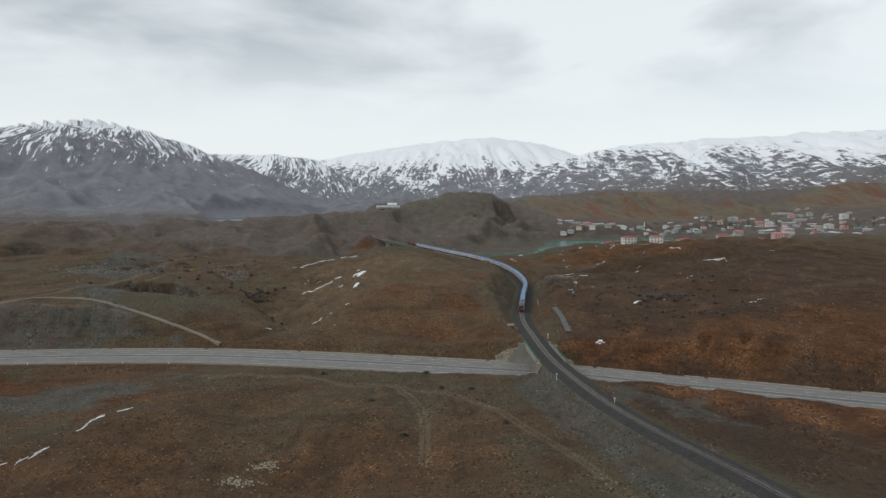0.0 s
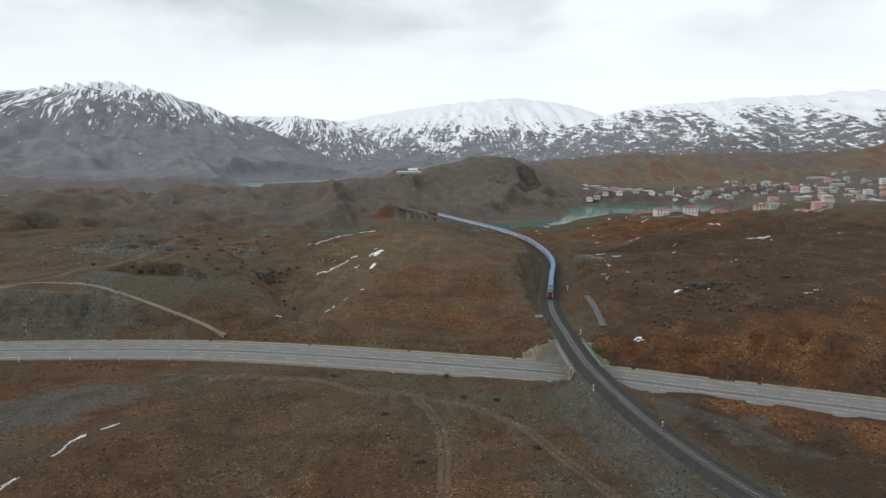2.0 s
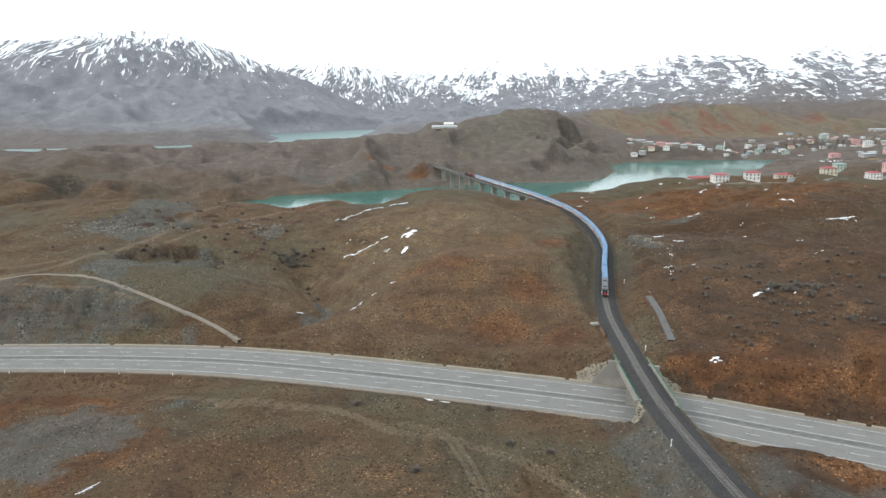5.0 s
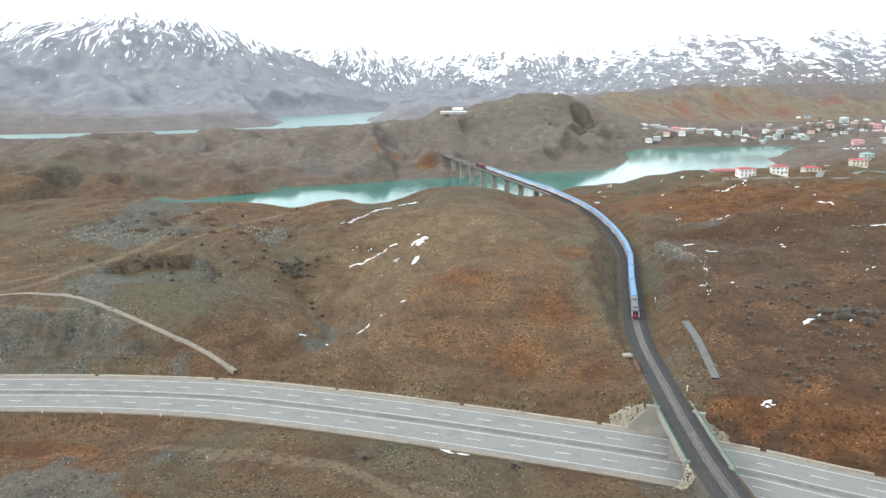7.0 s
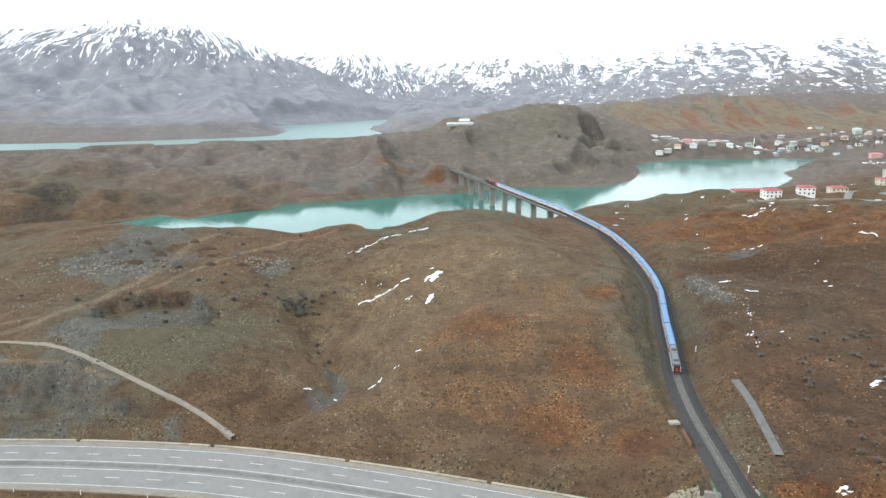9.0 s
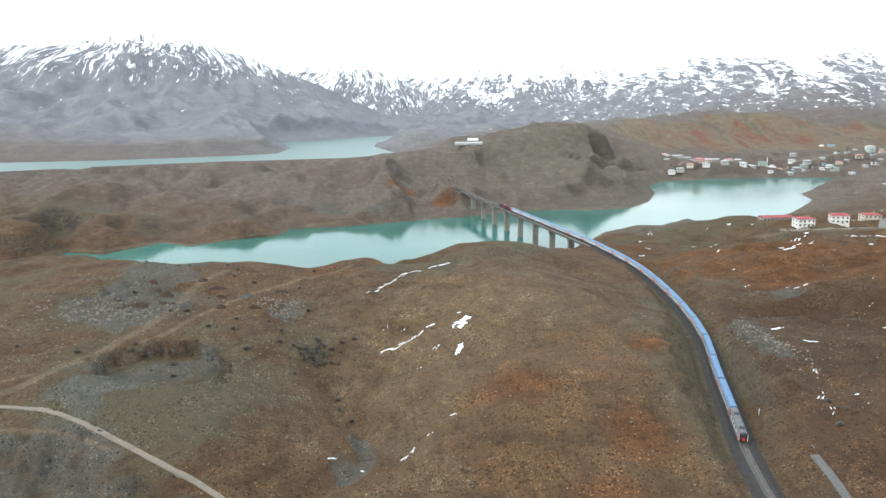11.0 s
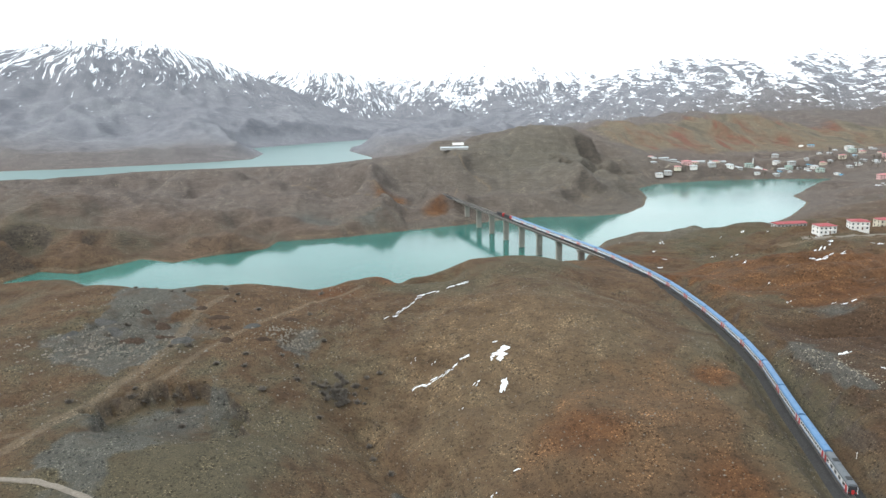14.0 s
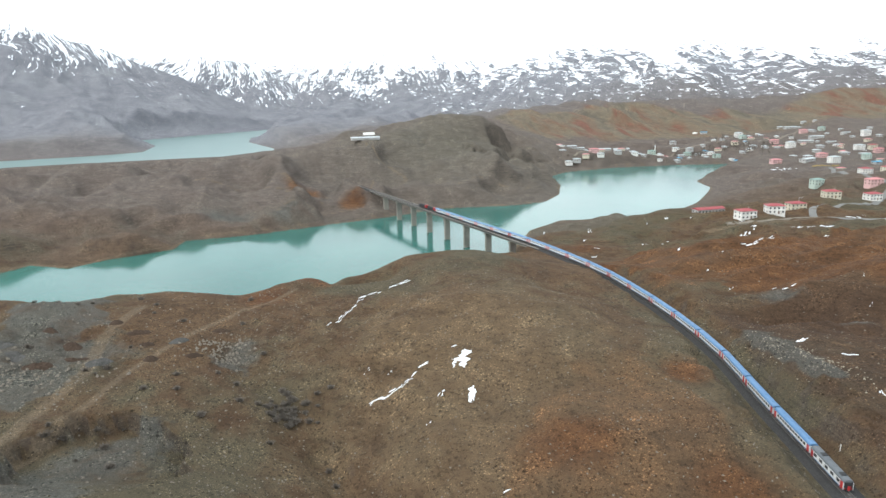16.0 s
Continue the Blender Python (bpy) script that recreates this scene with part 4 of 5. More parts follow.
for s in (-1, 1):
    bm = bmesh.new()
    y0, y1 = -REACH - 1.4 + s * 5.5 * sk, REACH + 1.4 + s * 5.5 * sk
    add_box(bm, s * 5.45, (y0 + y1) / 2, 21.75, 0.5, y1 - y0, 0.8)
    part("kerb_beam", bm, CONCRETE, overpass)
    bm = bmesh.new()
    y0, y1 = y0 - 3, y1 + 3
    for t in range(int((y1 - y0) / 1.5) + 1):
        add_box(bm, s * 5.45, y0 + t * 1.5, 22.6, 0.07, 0.07, 1.2)
    for z in (22.4, 22.8, 23.2):
        add_box(bm, s * 5.45, (y0 + y1) / 2, z, 0.06, y1 - y0, 0.06)
    part("railing", bm, GREEN, overpass, "green painted steel railing")
for s in (-1, 1):
    ab = part("abutment", box(0, 0, 17.2, 17 if s > 0 else 12.4, 1.2, 9), CONCRETE, overpass)
    ab.matrix_local = Matrix.Translation((0, s * (REACH + 0.2), 0)) @ Matrix.Rotation(radians(SKEW), 4, "Z")
    for e in (-1, 1) if s > 0 else ():
        bm = bmesh.new()
        x0, x1 = 8.4 * e, (13.5 if e < 0 else 12.0) * e
        prof = [(x0, 12.4), (x0, 20.2), (x1, 14.0), (x1, 12.4)]
        add_prism(bm, prof, -0.5, 0.5)
        w = part("wing_wall", bm, CONCRETE, overpass)
        w.matrix_local = Matrix.Translation((0, s * (REACH + 0.3), 0)) @ Matrix.Rotation(radians(SKEW), 4, "Z")
part("centre_wall", box(0, 0, 16.4, 11, 0.9, 7.2), CONCRETE, overpass).matrix_local = Matrix.Rotation(radians(SKEW), 4, "Z")

# ---- the train
RAIL_S = np.r_[0, np.cumsum(np.hypot(*np.diff(RAIL_XY, axis=0).T))]


def rail_at(s):
    return Vector((float(np.interp(s, RAIL_S, RAIL_XY[:, 0])), float(np.interp(s, RAIL_S, RAIL_XY[:, 1])), RAIL_Z))


def vehicle_pose(s, length):
    a, b = rail_at(s + length * 0.18), rail_at(s + length * 0.82)
    c, d = (a + b) / 2, b - a
    return pose(c.x, c.y, c.z, 0, 0, math.degrees(math.atan2(-d.x, d.y)))


def body_profile(half, low, high, crown):
    return [(-half, low), (-half, high), (-half * 0.8, high + crown * 0.65), (-half * 0.42, high + crown), (half * 0.42, high + crown), (half * 0.8, high + crown * 0.65), (half, high), (half, low)]


def bogie(parent, y):
    bm = bmesh.new()
    add_box(bm, 0, y, 0.62, 2.3, 3.2, 0.35, 0, 0.05)
    b = part("bogie", bm, DARK, parent)
    for dy in (-1.25, 1.25):
        for x in (-0.75, 0.75):
            bm = bmesh.new()
            bmesh.ops.create_cone(bm, cap_ends=True, segments=14, radius1=0.46, radius2=0.46, depth=0.14,
                                  matrix=Matrix.Translation((x, y + dy, 0.46)) @ Matrix.Rotation(radians(90), 4, "Y"))
            part("wheel", bm, STEEL, b)


def coach(name, length, roof, label, windows=True, tail=False):
    root = empty(name, label, "train car", "train")
    half, k = 1.43, length / 2 - 0.35
    bm = bmesh.new()
    add_prism(bm, [(-half, 1.0), (-half - 0.02, 3.3), (half + 0.02, 3.3), (half, 1.0)], -k, k)
    part("body", bm, WHITE, root)
    bm = bmesh.new()
    add_prism(bm, [(-half - 0.02, 3.3), (-1.2, 3.82), (-0.65, 4.08), (0.65, 4.08), (1.2, 3.82), (half + 0.02, 3.3)], -k, k)
    part("roof", bm, roof, root)
    for s in (-1, 1):
        part("lower_stripe", box(s * (half + 0.012), 0, 1.22, 0.02, 2 * k, 0.3), BLUE, root)
        if windows:
            n = 11
            for w in range(n):
                y = -k + 3.4 + (2 * k - 6.8) * w / (n - 1)
                part("window", box(s * (half + 0.025), y, 2.55, 0.03, 1.25, 0.85, 0, 0.01), GLASS, root)
        else:
            for y in (-k + 3, -k + 6.5, 0, k - 6.5, k - 3):
                part("louvre", box(s * (half + 0.025), y, 2.5, 0.03, 1.8, 1.0, 0, 0.01), DARK, root)
        for e in (-1, 1):
            part("door", box(s * (half + 0.02), e * (k - 1.0), 2.15, 0.05, 1.5, 2.25, 0, 0.01), RED, root, "red entrance door panel")
    for e in (-1, 1):
        part("gangway", box(0, e * (k + 0.16), 2.2, 1.5, 0.36, 2.4, 0, 0.05), DARK, root)
        bogie(root, e * (k - 3.4))
    part("underframe", box(0, 0, 0.82, 2.3, 2 * k - 8, 0.5), DARK, root)
    for y in np.linspace(-k + 4, k - 4, 4):
        part("roof_vent", box(0, float(y), 4.12, 0.8, 1.3, 0.2, 0, 0.05), roof, root)
    if tail:
        part("end_wall", box(0, -k - 0.02, 2.2, 2.5, 0.06, 2.5), DARK, root)
        part("end_panel", box(0, -k - 0.4, 1.75, 0.8, 0.05, 1.3), RED, root, "red end door")
        for x in (-1.0, 1.0):
            part("tail_lamp", box(x, -k - 0.08, 1.45, 0.28, 0.08, 0.28, 0, 0.03), LAMP_RED, root)
        for y in (-6.5, 4.5):
            part("roof_hatch", box(0, y, 4.16, 1.7, 1.9, 0.25, 0, 0.06), DARK, root)
    return root


def locomotive(label, colour):
    root = empty("locomotive", label, "locomotive", "train")
    k = 9.2
    part("frame", box(0, 0, 1.15, 2.8, 2 * k, 0.5, 0, 0.05), DARK, root)
    bm = bmesh.new()
    add_prism(bm, body_profile(1.05, 1.4, 3.2, 0.35), -k + 3.6, k - 1.0)
    part("hood", bm, colour, root)
    bm = bmesh.new()
    add_prism(bm, body_profile(1.4, 1.4, 3.5, 0.45), -k + 0.8, -k + 3.6)
    cab = part("cab", bm, RED, root)
    for x in (-0.6, 0.6):
        part("cab_window", box(x, -k + 0.78, 3.0, 0.8, 0.06, 0.7), GLASS, cab)
    for y in (-3, 0, 3):
        part("radiator_fan", box(0, y, 3.6, 1.2, 1.2, 0.15, 0, 0.04), DARK, root)
    for e in (-1, 1):
        bogie(root, e * (k - 3.0))
        part("buffer_beam", box(0, e * (k + 0.05), 1.1, 2.7, 0.15, 0.6), RED, root)
    return root


TAIL_S = float(np.interp(195.0, RAIL_XY[:, 1], RAIL_S))
PITCH = 26.9
van = coach("generator_van", 20.5, ROOFGREY, "white generator van with a grey roof and red end door", False, True)
van.matrix_world = vehicle_pose(TAIL_S, 20.5)
first = coach("passenger_coach", 26.4, BLUE, "white passenger coach with a blue roof and red doors")
COACHES = 18
for c in range(COACHES):
    m = vehicle_pose(TAIL_S + 20.9 + c * PITCH, 26.4)
    if c == 0:
        first.matrix_world = m
    else:
        copy_thing(first, m)
head = TAIL_S + 20.9 + COACHES * PITCH
loco = locomotive("dark diesel locomotive with a red cab", DARK)
loco.matrix_world = vehicle_pose(head, 18.8)
copy_thing(loco, vehicle_pose(head + 19.2, 18.8))

# ---- the village by the lake


def height(x, y):
    return float(surface(np.array([x]), np.array([y]))[0])


def house(kind, wall, roof, w, d, floors, label, pitch=0.28, slab=False):
    """A plastered house under a hipped sheet roof, built round its base."""
    root = empty(kind, label, "house" if kind != "shed" else "shed", "village buildings")
    h = 2.9 * floors + 0.4
    part("wall", box(0, 0, h / 2 - 2.0, w, d, h + 4.0, 0, 0.03), wall, root)
    ov, rise = 0.6, pitch * d / 2
    bm = bmesh.new()
    x, y, run = w / 2 + ov, d / 2 + ov, (max(w / 2 - d / 2, 0.4) if not slab else w / 2 + ov)
    base = [bm.verts.new(p) for p in ((-x, -y, h), (x, -y, h), (x, y, h), (-x, y, h))]
    eave = [bm.verts.new((v.co.x, v.co.y, h + 0.18)) for v in base]
    r1, r2 = bm.verts.new((-run, 0, h + 0.18 + rise)), bm.verts.new((run, 0, h + 0.18 + rise))
    bm.faces.new(base[::-1])
    for k in range(4):
        bm.faces.new((base[k], base[(k + 1) % 4], eave[(k + 1) % 4], eave[k]))
    bm.faces.new((eave[0], eave[1], r2, r1))
    bm.faces.new((eave[1], eave[2], r2))
    bm.faces.new((eave[2], eave[3], r1, r2))
    bm.faces.new((eave[3], eave[0], r1))
    roof_ob = part("roof", bm, roof, root)
    if kind != "shed":
        part("chimney", box(w * 0.2, 0.3, h + rise + 0.5, 0.6, 0.6, 1.3), CONCRETE, roof_ob)
    for f in range(floors):
        z = f * 2.9 + 1.75
        n = max(2, int(w / 3.2))
        for k in range(n):
            wx = -w / 2 + w * (k + 0.5) / n
            for s in (-1, 1):
                if f == 0 and k == n // 2 and s < 0:
                    part("door", box(wx, s * (d / 2 + 0.03), 1.25, 1.1, 0.1, 2.1), RUST, root)
                else:
                    win = part("window", box(wx, s * (d / 2 + 0.03), z, 1.25, 0.1, 1.3), GLASS, root)
                    part("window_sill", box(wx, s * (d / 2 + 0.08), z - 0.7, 1.4, 0.2, 0.1), wall, win)
        for k in range(max(1, int(d / 4))):
            wy = -d / 2 + d * (k + 0.5) / max(1, int(d / 4))
            for s in (-1, 1):
                part("window", box(s * (w / 2 + 0.03), wy, z, 0.1, 1.2, 1.3), GLASS, root)
    if floors > 1 and not slab:
        part("balcony", box(w * 0.18, -d / 2 - 0.6, 3.2, 3.4, 1.2, 1.0, 0, 0.03), wall, root)
    return root


STYLES = {
    "villa": house("house", PLASTER[0], ROOFS[0], 13, 10, 2, "white two-storey plastered house under a red sheet roof"),
    "cream": house("house", PLASTER[1], ROOFS[0], 14, 10, 2, "cream two-storey plastered house under a red roof"),
    "pink": house("house", PLASTER[2], ROOFS[2], 15, 10, 2, "pink two-storey plastered house under a pinkish roof"),
    "low": house("house", PLASTER[3], ROOFS[1], 12, 8, 1, "low grey house under a pale sheet-metal roof"),
    "pale": house("house", PLASTER[0], ROOFS[1], 11, 8, 1, "low white house under a pale sheet-metal roof"),
    "green": house("house", PLASTER[4], ROOFS[4], 12, 9, 2, "pale green house under a greenish sheet roof"),
    "block": house("house", PLASTER[0], ROOFS[1], 15, 11, 3, "white three-storey village block with a pale roof"),
    "rose": house("house", PLASTER[1], ROOFS[2], 11, 8, 1, "low cream house under a pinkish roof"),
    "barn": house("shed", PLASTER[3], ROOFS[0], 26, 9, 1, "long grey barn under a red sheet roof", 0.3, True),
    "shed": house("shed", PLASTER[3], ROOFS[1], 28, 10, 1, "long low shed under a pale metal roof", 0.22, True),
    "blue": house("shed", PLASTER[3], ROOFS[3], 13, 8, 1, "small shed under a bright blue metal roof", 0.22, True),
}
NEAR_VILLAGE = [
    ("villa", 291, 510, 8), ("villa", 326, 524, -8), ("barn", 300, 574, 12), ("cream", 373, 560, 4), ("shed", 444, 650, -6), ("cream", 438, 597, -4), ("villa", 490, 605, 6),
    ("pink", 552, 672, 5), ("green", 517, 713, 10), ("pink", 676, 999, 4), ("block", 748, 963, 12), ("shed", 720, 985, 30), ("low", 756, 1030, 0), ("green", 817, 977, -5),
    ("blue", 780, 916, 20), ("low", 850, 1060, 0), ("rose", 878, 1098, 8), ("block", 930, 1120, 0), ("pink", 937, 1083, -6), ("cream", 985, 1150, 5),
]
FAR_VILLAGE = [
    ("block", 855, 1202, 0), ("pink", 884, 1290, 6), ("pale", 829, 1240, 0), ("low", 797, 1231, 10), ("pale", 769, 1200, -8), ("rose", 774, 1255, 0), ("green", 687, 1176, 0),
    ("blue", 712, 1148, -5), ("block", 905, 1440, 0), ("green", 834, 1320, 15), ("rose", 879, 1357, 0), ("shed", 1027, 1433, 0), ("pink", 1003, 1359, 0), ("green", 1049, 1363, 0),
    ("shed", 977, 1287, 2), ("shed", 938, 1268, -4), ("blue", 857, 1500, 0), ("low", 725, 1398, 0), ("pale", 658, 1267, 0), ("low", 677, 1250, 12),
    ("pale", 404, 1166, 8), ("low", 420, 1170, 0), ("rose", 437, 1172, -10), ("pink", 459, 1190, 5), ("shed", 492, 1228, 0), ("pale", 465, 1174, 0), ("low", 500, 1182, 6),
    ("shed", 559, 1292, 0), ("rose", 515, 1200, 0), ("pale", 531, 1180, -8), ("green", 576, 1205, 0), ("rose", 618, 1235, 8), ("green", 667, 1240, 0),
    ("low", 640, 1215, 5), ("pale", 545, 1215, 0), ("rose", 480, 1205, 0), ("low", 596, 1225, 0), ("pale", 700, 1215, 0), ("rose", 730, 1240, 0), ("low", 900, 1180, 0),
    ("pale", 960, 1210, 8), ("rose", 1010, 1190, 0), ("block", 1040, 1230, 0), ("low", 820, 1090, 0), ("villa", 620, 760, 0), ("cream", 690, 800, 0), ("pink", 790, 1040, 0),
]
used = set()
for style, x, y, turn in NEAR_VILLAGE + FAR_VILLAGE:
    at = pose(x, y, max(height(x + a, y + b) for a, b in ((0, 0), (6, 0), (-6, 0), (0, 5), (0, -5))) - 0.1, 0, 0, turn - 8)
    if style in used:
        copy_thing(STYLES[style], at)
    else:
        STYLES[style].matrix_world = at
        used.add(style)

# more houses along the lanes and the shore, none in the water, on a road or on each other
taken = [(v[1], v[2]) for v in NEAR_VILLAGE + FAR_VILLAGE] + [(602, 1225)]
rv = random.Random(21)
LANES = [[(420, 1185), (560, 1240), (720, 1275), (900, 1330), (1040, 1400)], [(556, 655), (598, 735), (620, 800), (690, 900)]]
for x0, x1, y0, y1, count in ((395, 720, 1170, 1270, 24), (720, 1080, 1130, 1330, 26), (820, 1120, 1330, 1480, 14), (720, 1050, 900, 1130, 12), (640, 820, 700, 900, 4)):
    for k in range(count):
        for attempt in range(12):
            x, y = rv.uniform(x0, x1), rv.uniform(y0, y1)
            gap = min(float(line_gap(np.array([x]), np.array([y]), lane)[0][0]) for lane in LANES)
            if height(x, y) > 1.6 and gap > 9 and all(math.hypot(x - a, y - b) > 17 for a, b in taken):
                break
        else:
            continue
        taken.append((x, y))
        style = rv.choice(("low", "pale", "low", "rose", "low", "pale", "low", "rose", "pale", "low", "shed", "blue"))
        copy_thing(STYLES[style], pose(x, y, height(x, y) + 0.2, 0, 0, rv.choice((-14, -4, 6, 82, 95))) @ Matrix.Diagonal((rv.uniform(0.65, 0.95),) * 3 + (1,)))


def bare_tree(seed):
    """A leafless tree: a tapered trunk, rising limbs and a crown of many twigs."""
    r = random.Random(seed)
    root = empty("bare_tree", "leafless dark grey-brown tree among the village houses", "tree", "village trees")

    def stick(v, f, a, b, wa, wb):
        d = (b - a).normalized()
        u = d.cross(Vector((0.3, 1, 0.2))).normalized()
        w = d.cross(u)
        s0 = len(v)
        for q, rad in ((a, wa), (b, wb)):
            for t in range(3):
                v.append(q + u * rad * math.cos(2.094 * t) + w * rad * math.sin(2.094 * t))
        f.extend((s0 + t, s0 + (t + 1) % 3, s0 + 3 + (t + 1) % 3, s0 + 3 + t) for t in range(3))

    tv, tf, cv, cf = [], [], [], []
    top = Vector((r.uniform(-0.3, 0.3), r.uniform(-0.3, 0.3), 5.2))
    stick(tv, tf, Vector((0, 0, -0.6)), top, 0.24, 0.1)
    for k in range(13):
        h = r.uniform(0.3, 1.0)
        a, lean = r.uniform(0, 6.283), r.uniform(0.25, 0.95)
        p, ln = top * h, r.uniform(2.0, 3.6)
        e = p + Vector((math.sin(lean) * math.cos(a), math.sin(lean) * math.sin(a), math.cos(lean))) * ln
        stick(cv, cf, p, e, 0.09, 0.04)
        for t in range(9):
            q = p + (e - p) * r.uniform(0.35, 1.0)
            stick(cv, cf, q, q + Vector((r.uniform(-1, 1), r.uniform(-1, 1), r.uniform(0.1, 1.2))) * r.uniform(0.8, 1.5), 0.06, 0.02)
    part_of("trunk", mesh_of("trunk", tv, tf), TWIG, root)
    part_of("crown", mesh_of("crown", cv, cf), TWIG, root)
    return root


TREES = [bare_tree(k) for k in range(3)]
for k in range(90):
    if k % 3 == 0:
        x, y = rv.gauss(700, 40), rv.gauss(1225, 14)
    elif k % 3 == 1:
        x, y = rv.uniform(400, 700), rv.uniform(1165, 1235)
    else:
        x, y = rv.uniform(700, 1050), rv.uniform(980, 1300)
    if k >= 3 and (height(x, y) < 1.0 or any(math.hypot(x - a, y - b) < 10 for a, b in taken)):
        continue
    at = pose(x, y, height(x, y), 0, 0, 50 * k) @ Matrix.Diagonal((rv.uniform(0.9, 1.5),) * 3 + (1,))
    if k < 3:
        TREES[k].matrix_world = at
    else:
        copy_thing(TREES[k % 3], at)

mosque = empty("mosque", "small white mosque with a slender minaret", "mosque", at=pose(602, 1225, height(602, 1225), 0, 0, 0))
part("hall", box(0, 0, 3, 12, 12, 8, 0, 0.05), PLASTER[0], mosque)
bm = bmesh.new()
bmesh.ops.create_uvsphere(bm, u_segments=20, v_segments=10, radius=5, matrix=Matrix.Translation((0, 0, 6.6)) @ Matrix.Diagonal((1, 1, 0.65, 1)))
part("dome", bm, ROOFS[1], mosque)
bm = bmesh.new()
bmesh.ops.create_cone(bm, cap_ends=True, segments=14, radius1=1.0, radius2=0.8, depth=22, matrix=Matrix.Translation((-9, 0, 10)))
minaret = part("minaret", bm, PLASTER[0], mosque)
bm = bmesh.new()
bmesh.ops.create_cone(bm, cap_ends=True, segments=14, radius1=1.0, radius2=0.05, depth=4.5, matrix=Matrix.Translation((-9, 0, 23.2)))
part("spire", bm, ROOFS[1], minaret)
bm = bmesh.new()
bmesh.ops.create_cone(bm, cap_ends=True, segments=14, radius1=1.3, radius2=1.5, depth=0.8, matrix=Matrix.Translation((-9, 0, 16)))
part("gallery", bm, PLASTER[0], minaret)

farm = empty("farm_shed", "long white farm shed on a terrace above the lake", "shed", at=pose(58, 1142, height(58, 1142) - 0.5, 0, 0, 4))
part("wall", box(0, 0, 1.6, 44, 11, 3.6), PLASTER[3], farm)
bm = bmesh.new()
add_prism(bm, [(-6.2, 3.3), (0, 5.0), (6.2, 3.3)], -22.5, 22.5)
part("roof", bm, ROOFS[1], farm).rotation_euler = (0, 0, radians(90))
tent = empty("white_tunnel_tent", "white rounded storage tunnel beside the farm shed", "tent", at=pose(66, 1166, height(66, 1166), 0, 0, 92))
bm = bmesh.new()
add_prism(bm, [(4 * math.cos(a), 4.2 * math.sin(a)) for a in np.linspace(0, math.pi, 12)], -9, 9)
part("cover", bm, PLASTER[0], tent)
for x, y, label in ((845, 1516, "white round storage dome above the village"), (262, 612, "small white plastic-covered heap near the shore")):
    bm = bmesh.new()
    bmesh.ops.create_uvsphere(bm, u_segments=18, v_segments=8, radius=6 if y > 1000 else 4, matrix=Matrix.Diagonal((1, 0.7, 0.5, 1)))
    me = bpy.data.meshes.new("storage_dome")
    bm.to_mesh(me)
    bm.free()
    me.materials.append(PLASTER[0])
    dome = tagged(part_of("storage_dome", me, None), label, "dome")
    dome.location = (x, y, height(x, y))
hay = bmesh.new()
rr = random.Random(5)
for k in range(70):
    x, y = 690 + rr.uniform(-4, 34), 925 + rr.uniform(-9, 9)
    add_box(hay, x, y, height(x, y) + 0.5, rr.uniform(1, 2.4), rr.uniform(1, 2), rr.uniform(0.8, 2.0), rr.uniform(0, 3))
tagged(part("straw_bales", hay, HAY), "scattered yellow straw bales beside the village road", "straw bales", kind="stuff")

# ---- old snow lying in hollows


def sliver(v, f, line, width, r):
    """One thin tongue of wind-worn snow with a ragged outline, draped over the ground."""
    xy, hd = curve_through(line, max(0.45, width * 0.35))
    n = len(xy)
    if n < 3:
        return
    side = np.stack([-hd[:, 1], hd[:, 0]], 1)
    t = np.linspace(0, 1, n)
    swell = np.sqrt(np.clip(4 * t * (1 - t), 0, 1)) * 0.9 + 0.05
    ph = [r.uniform(0, 99) for _ in range(4)]
    grid = np.arange(n) * 0.45
    wl = width / 2 * swell * (0.35 + 3.2 * np.abs(fbm(grid + ph[0], grid * 0 + ph[1], 3, 0.7)))
    wr = width / 2 * swell * (0.35 + 3.2 * np.abs(fbm(grid + ph[2], grid * 0 + ph[3], 3, 0.7)))
    sway = width * 0.9 * fbm(grid * 0.5 + ph[3], grid * 0 + ph[0], 2)
    cols = np.array([-1.0, -0.6, 0.0, 0.6, 1.0])
    p = np.stack([xy + side * (np.where(c < 0, c * wl, c * wr) + sway)[:, None] for c in cols], 1).reshape(-1, 2)
    z = surface(p[:, 0], p[:, 1]) + np.tile(0.24 * (1 - cols ** 4) - 0.03, n)
    b0 = len(v)
    v.extend(np.column_stack([p, z]).tolist())
    f.extend((b0 + i * 5 + j, b0 + i * 5 + j + 1, b0 + i * 5 + j + 6, b0 + i * 5 + j + 5) for i in range(n - 1) for j in range(4))


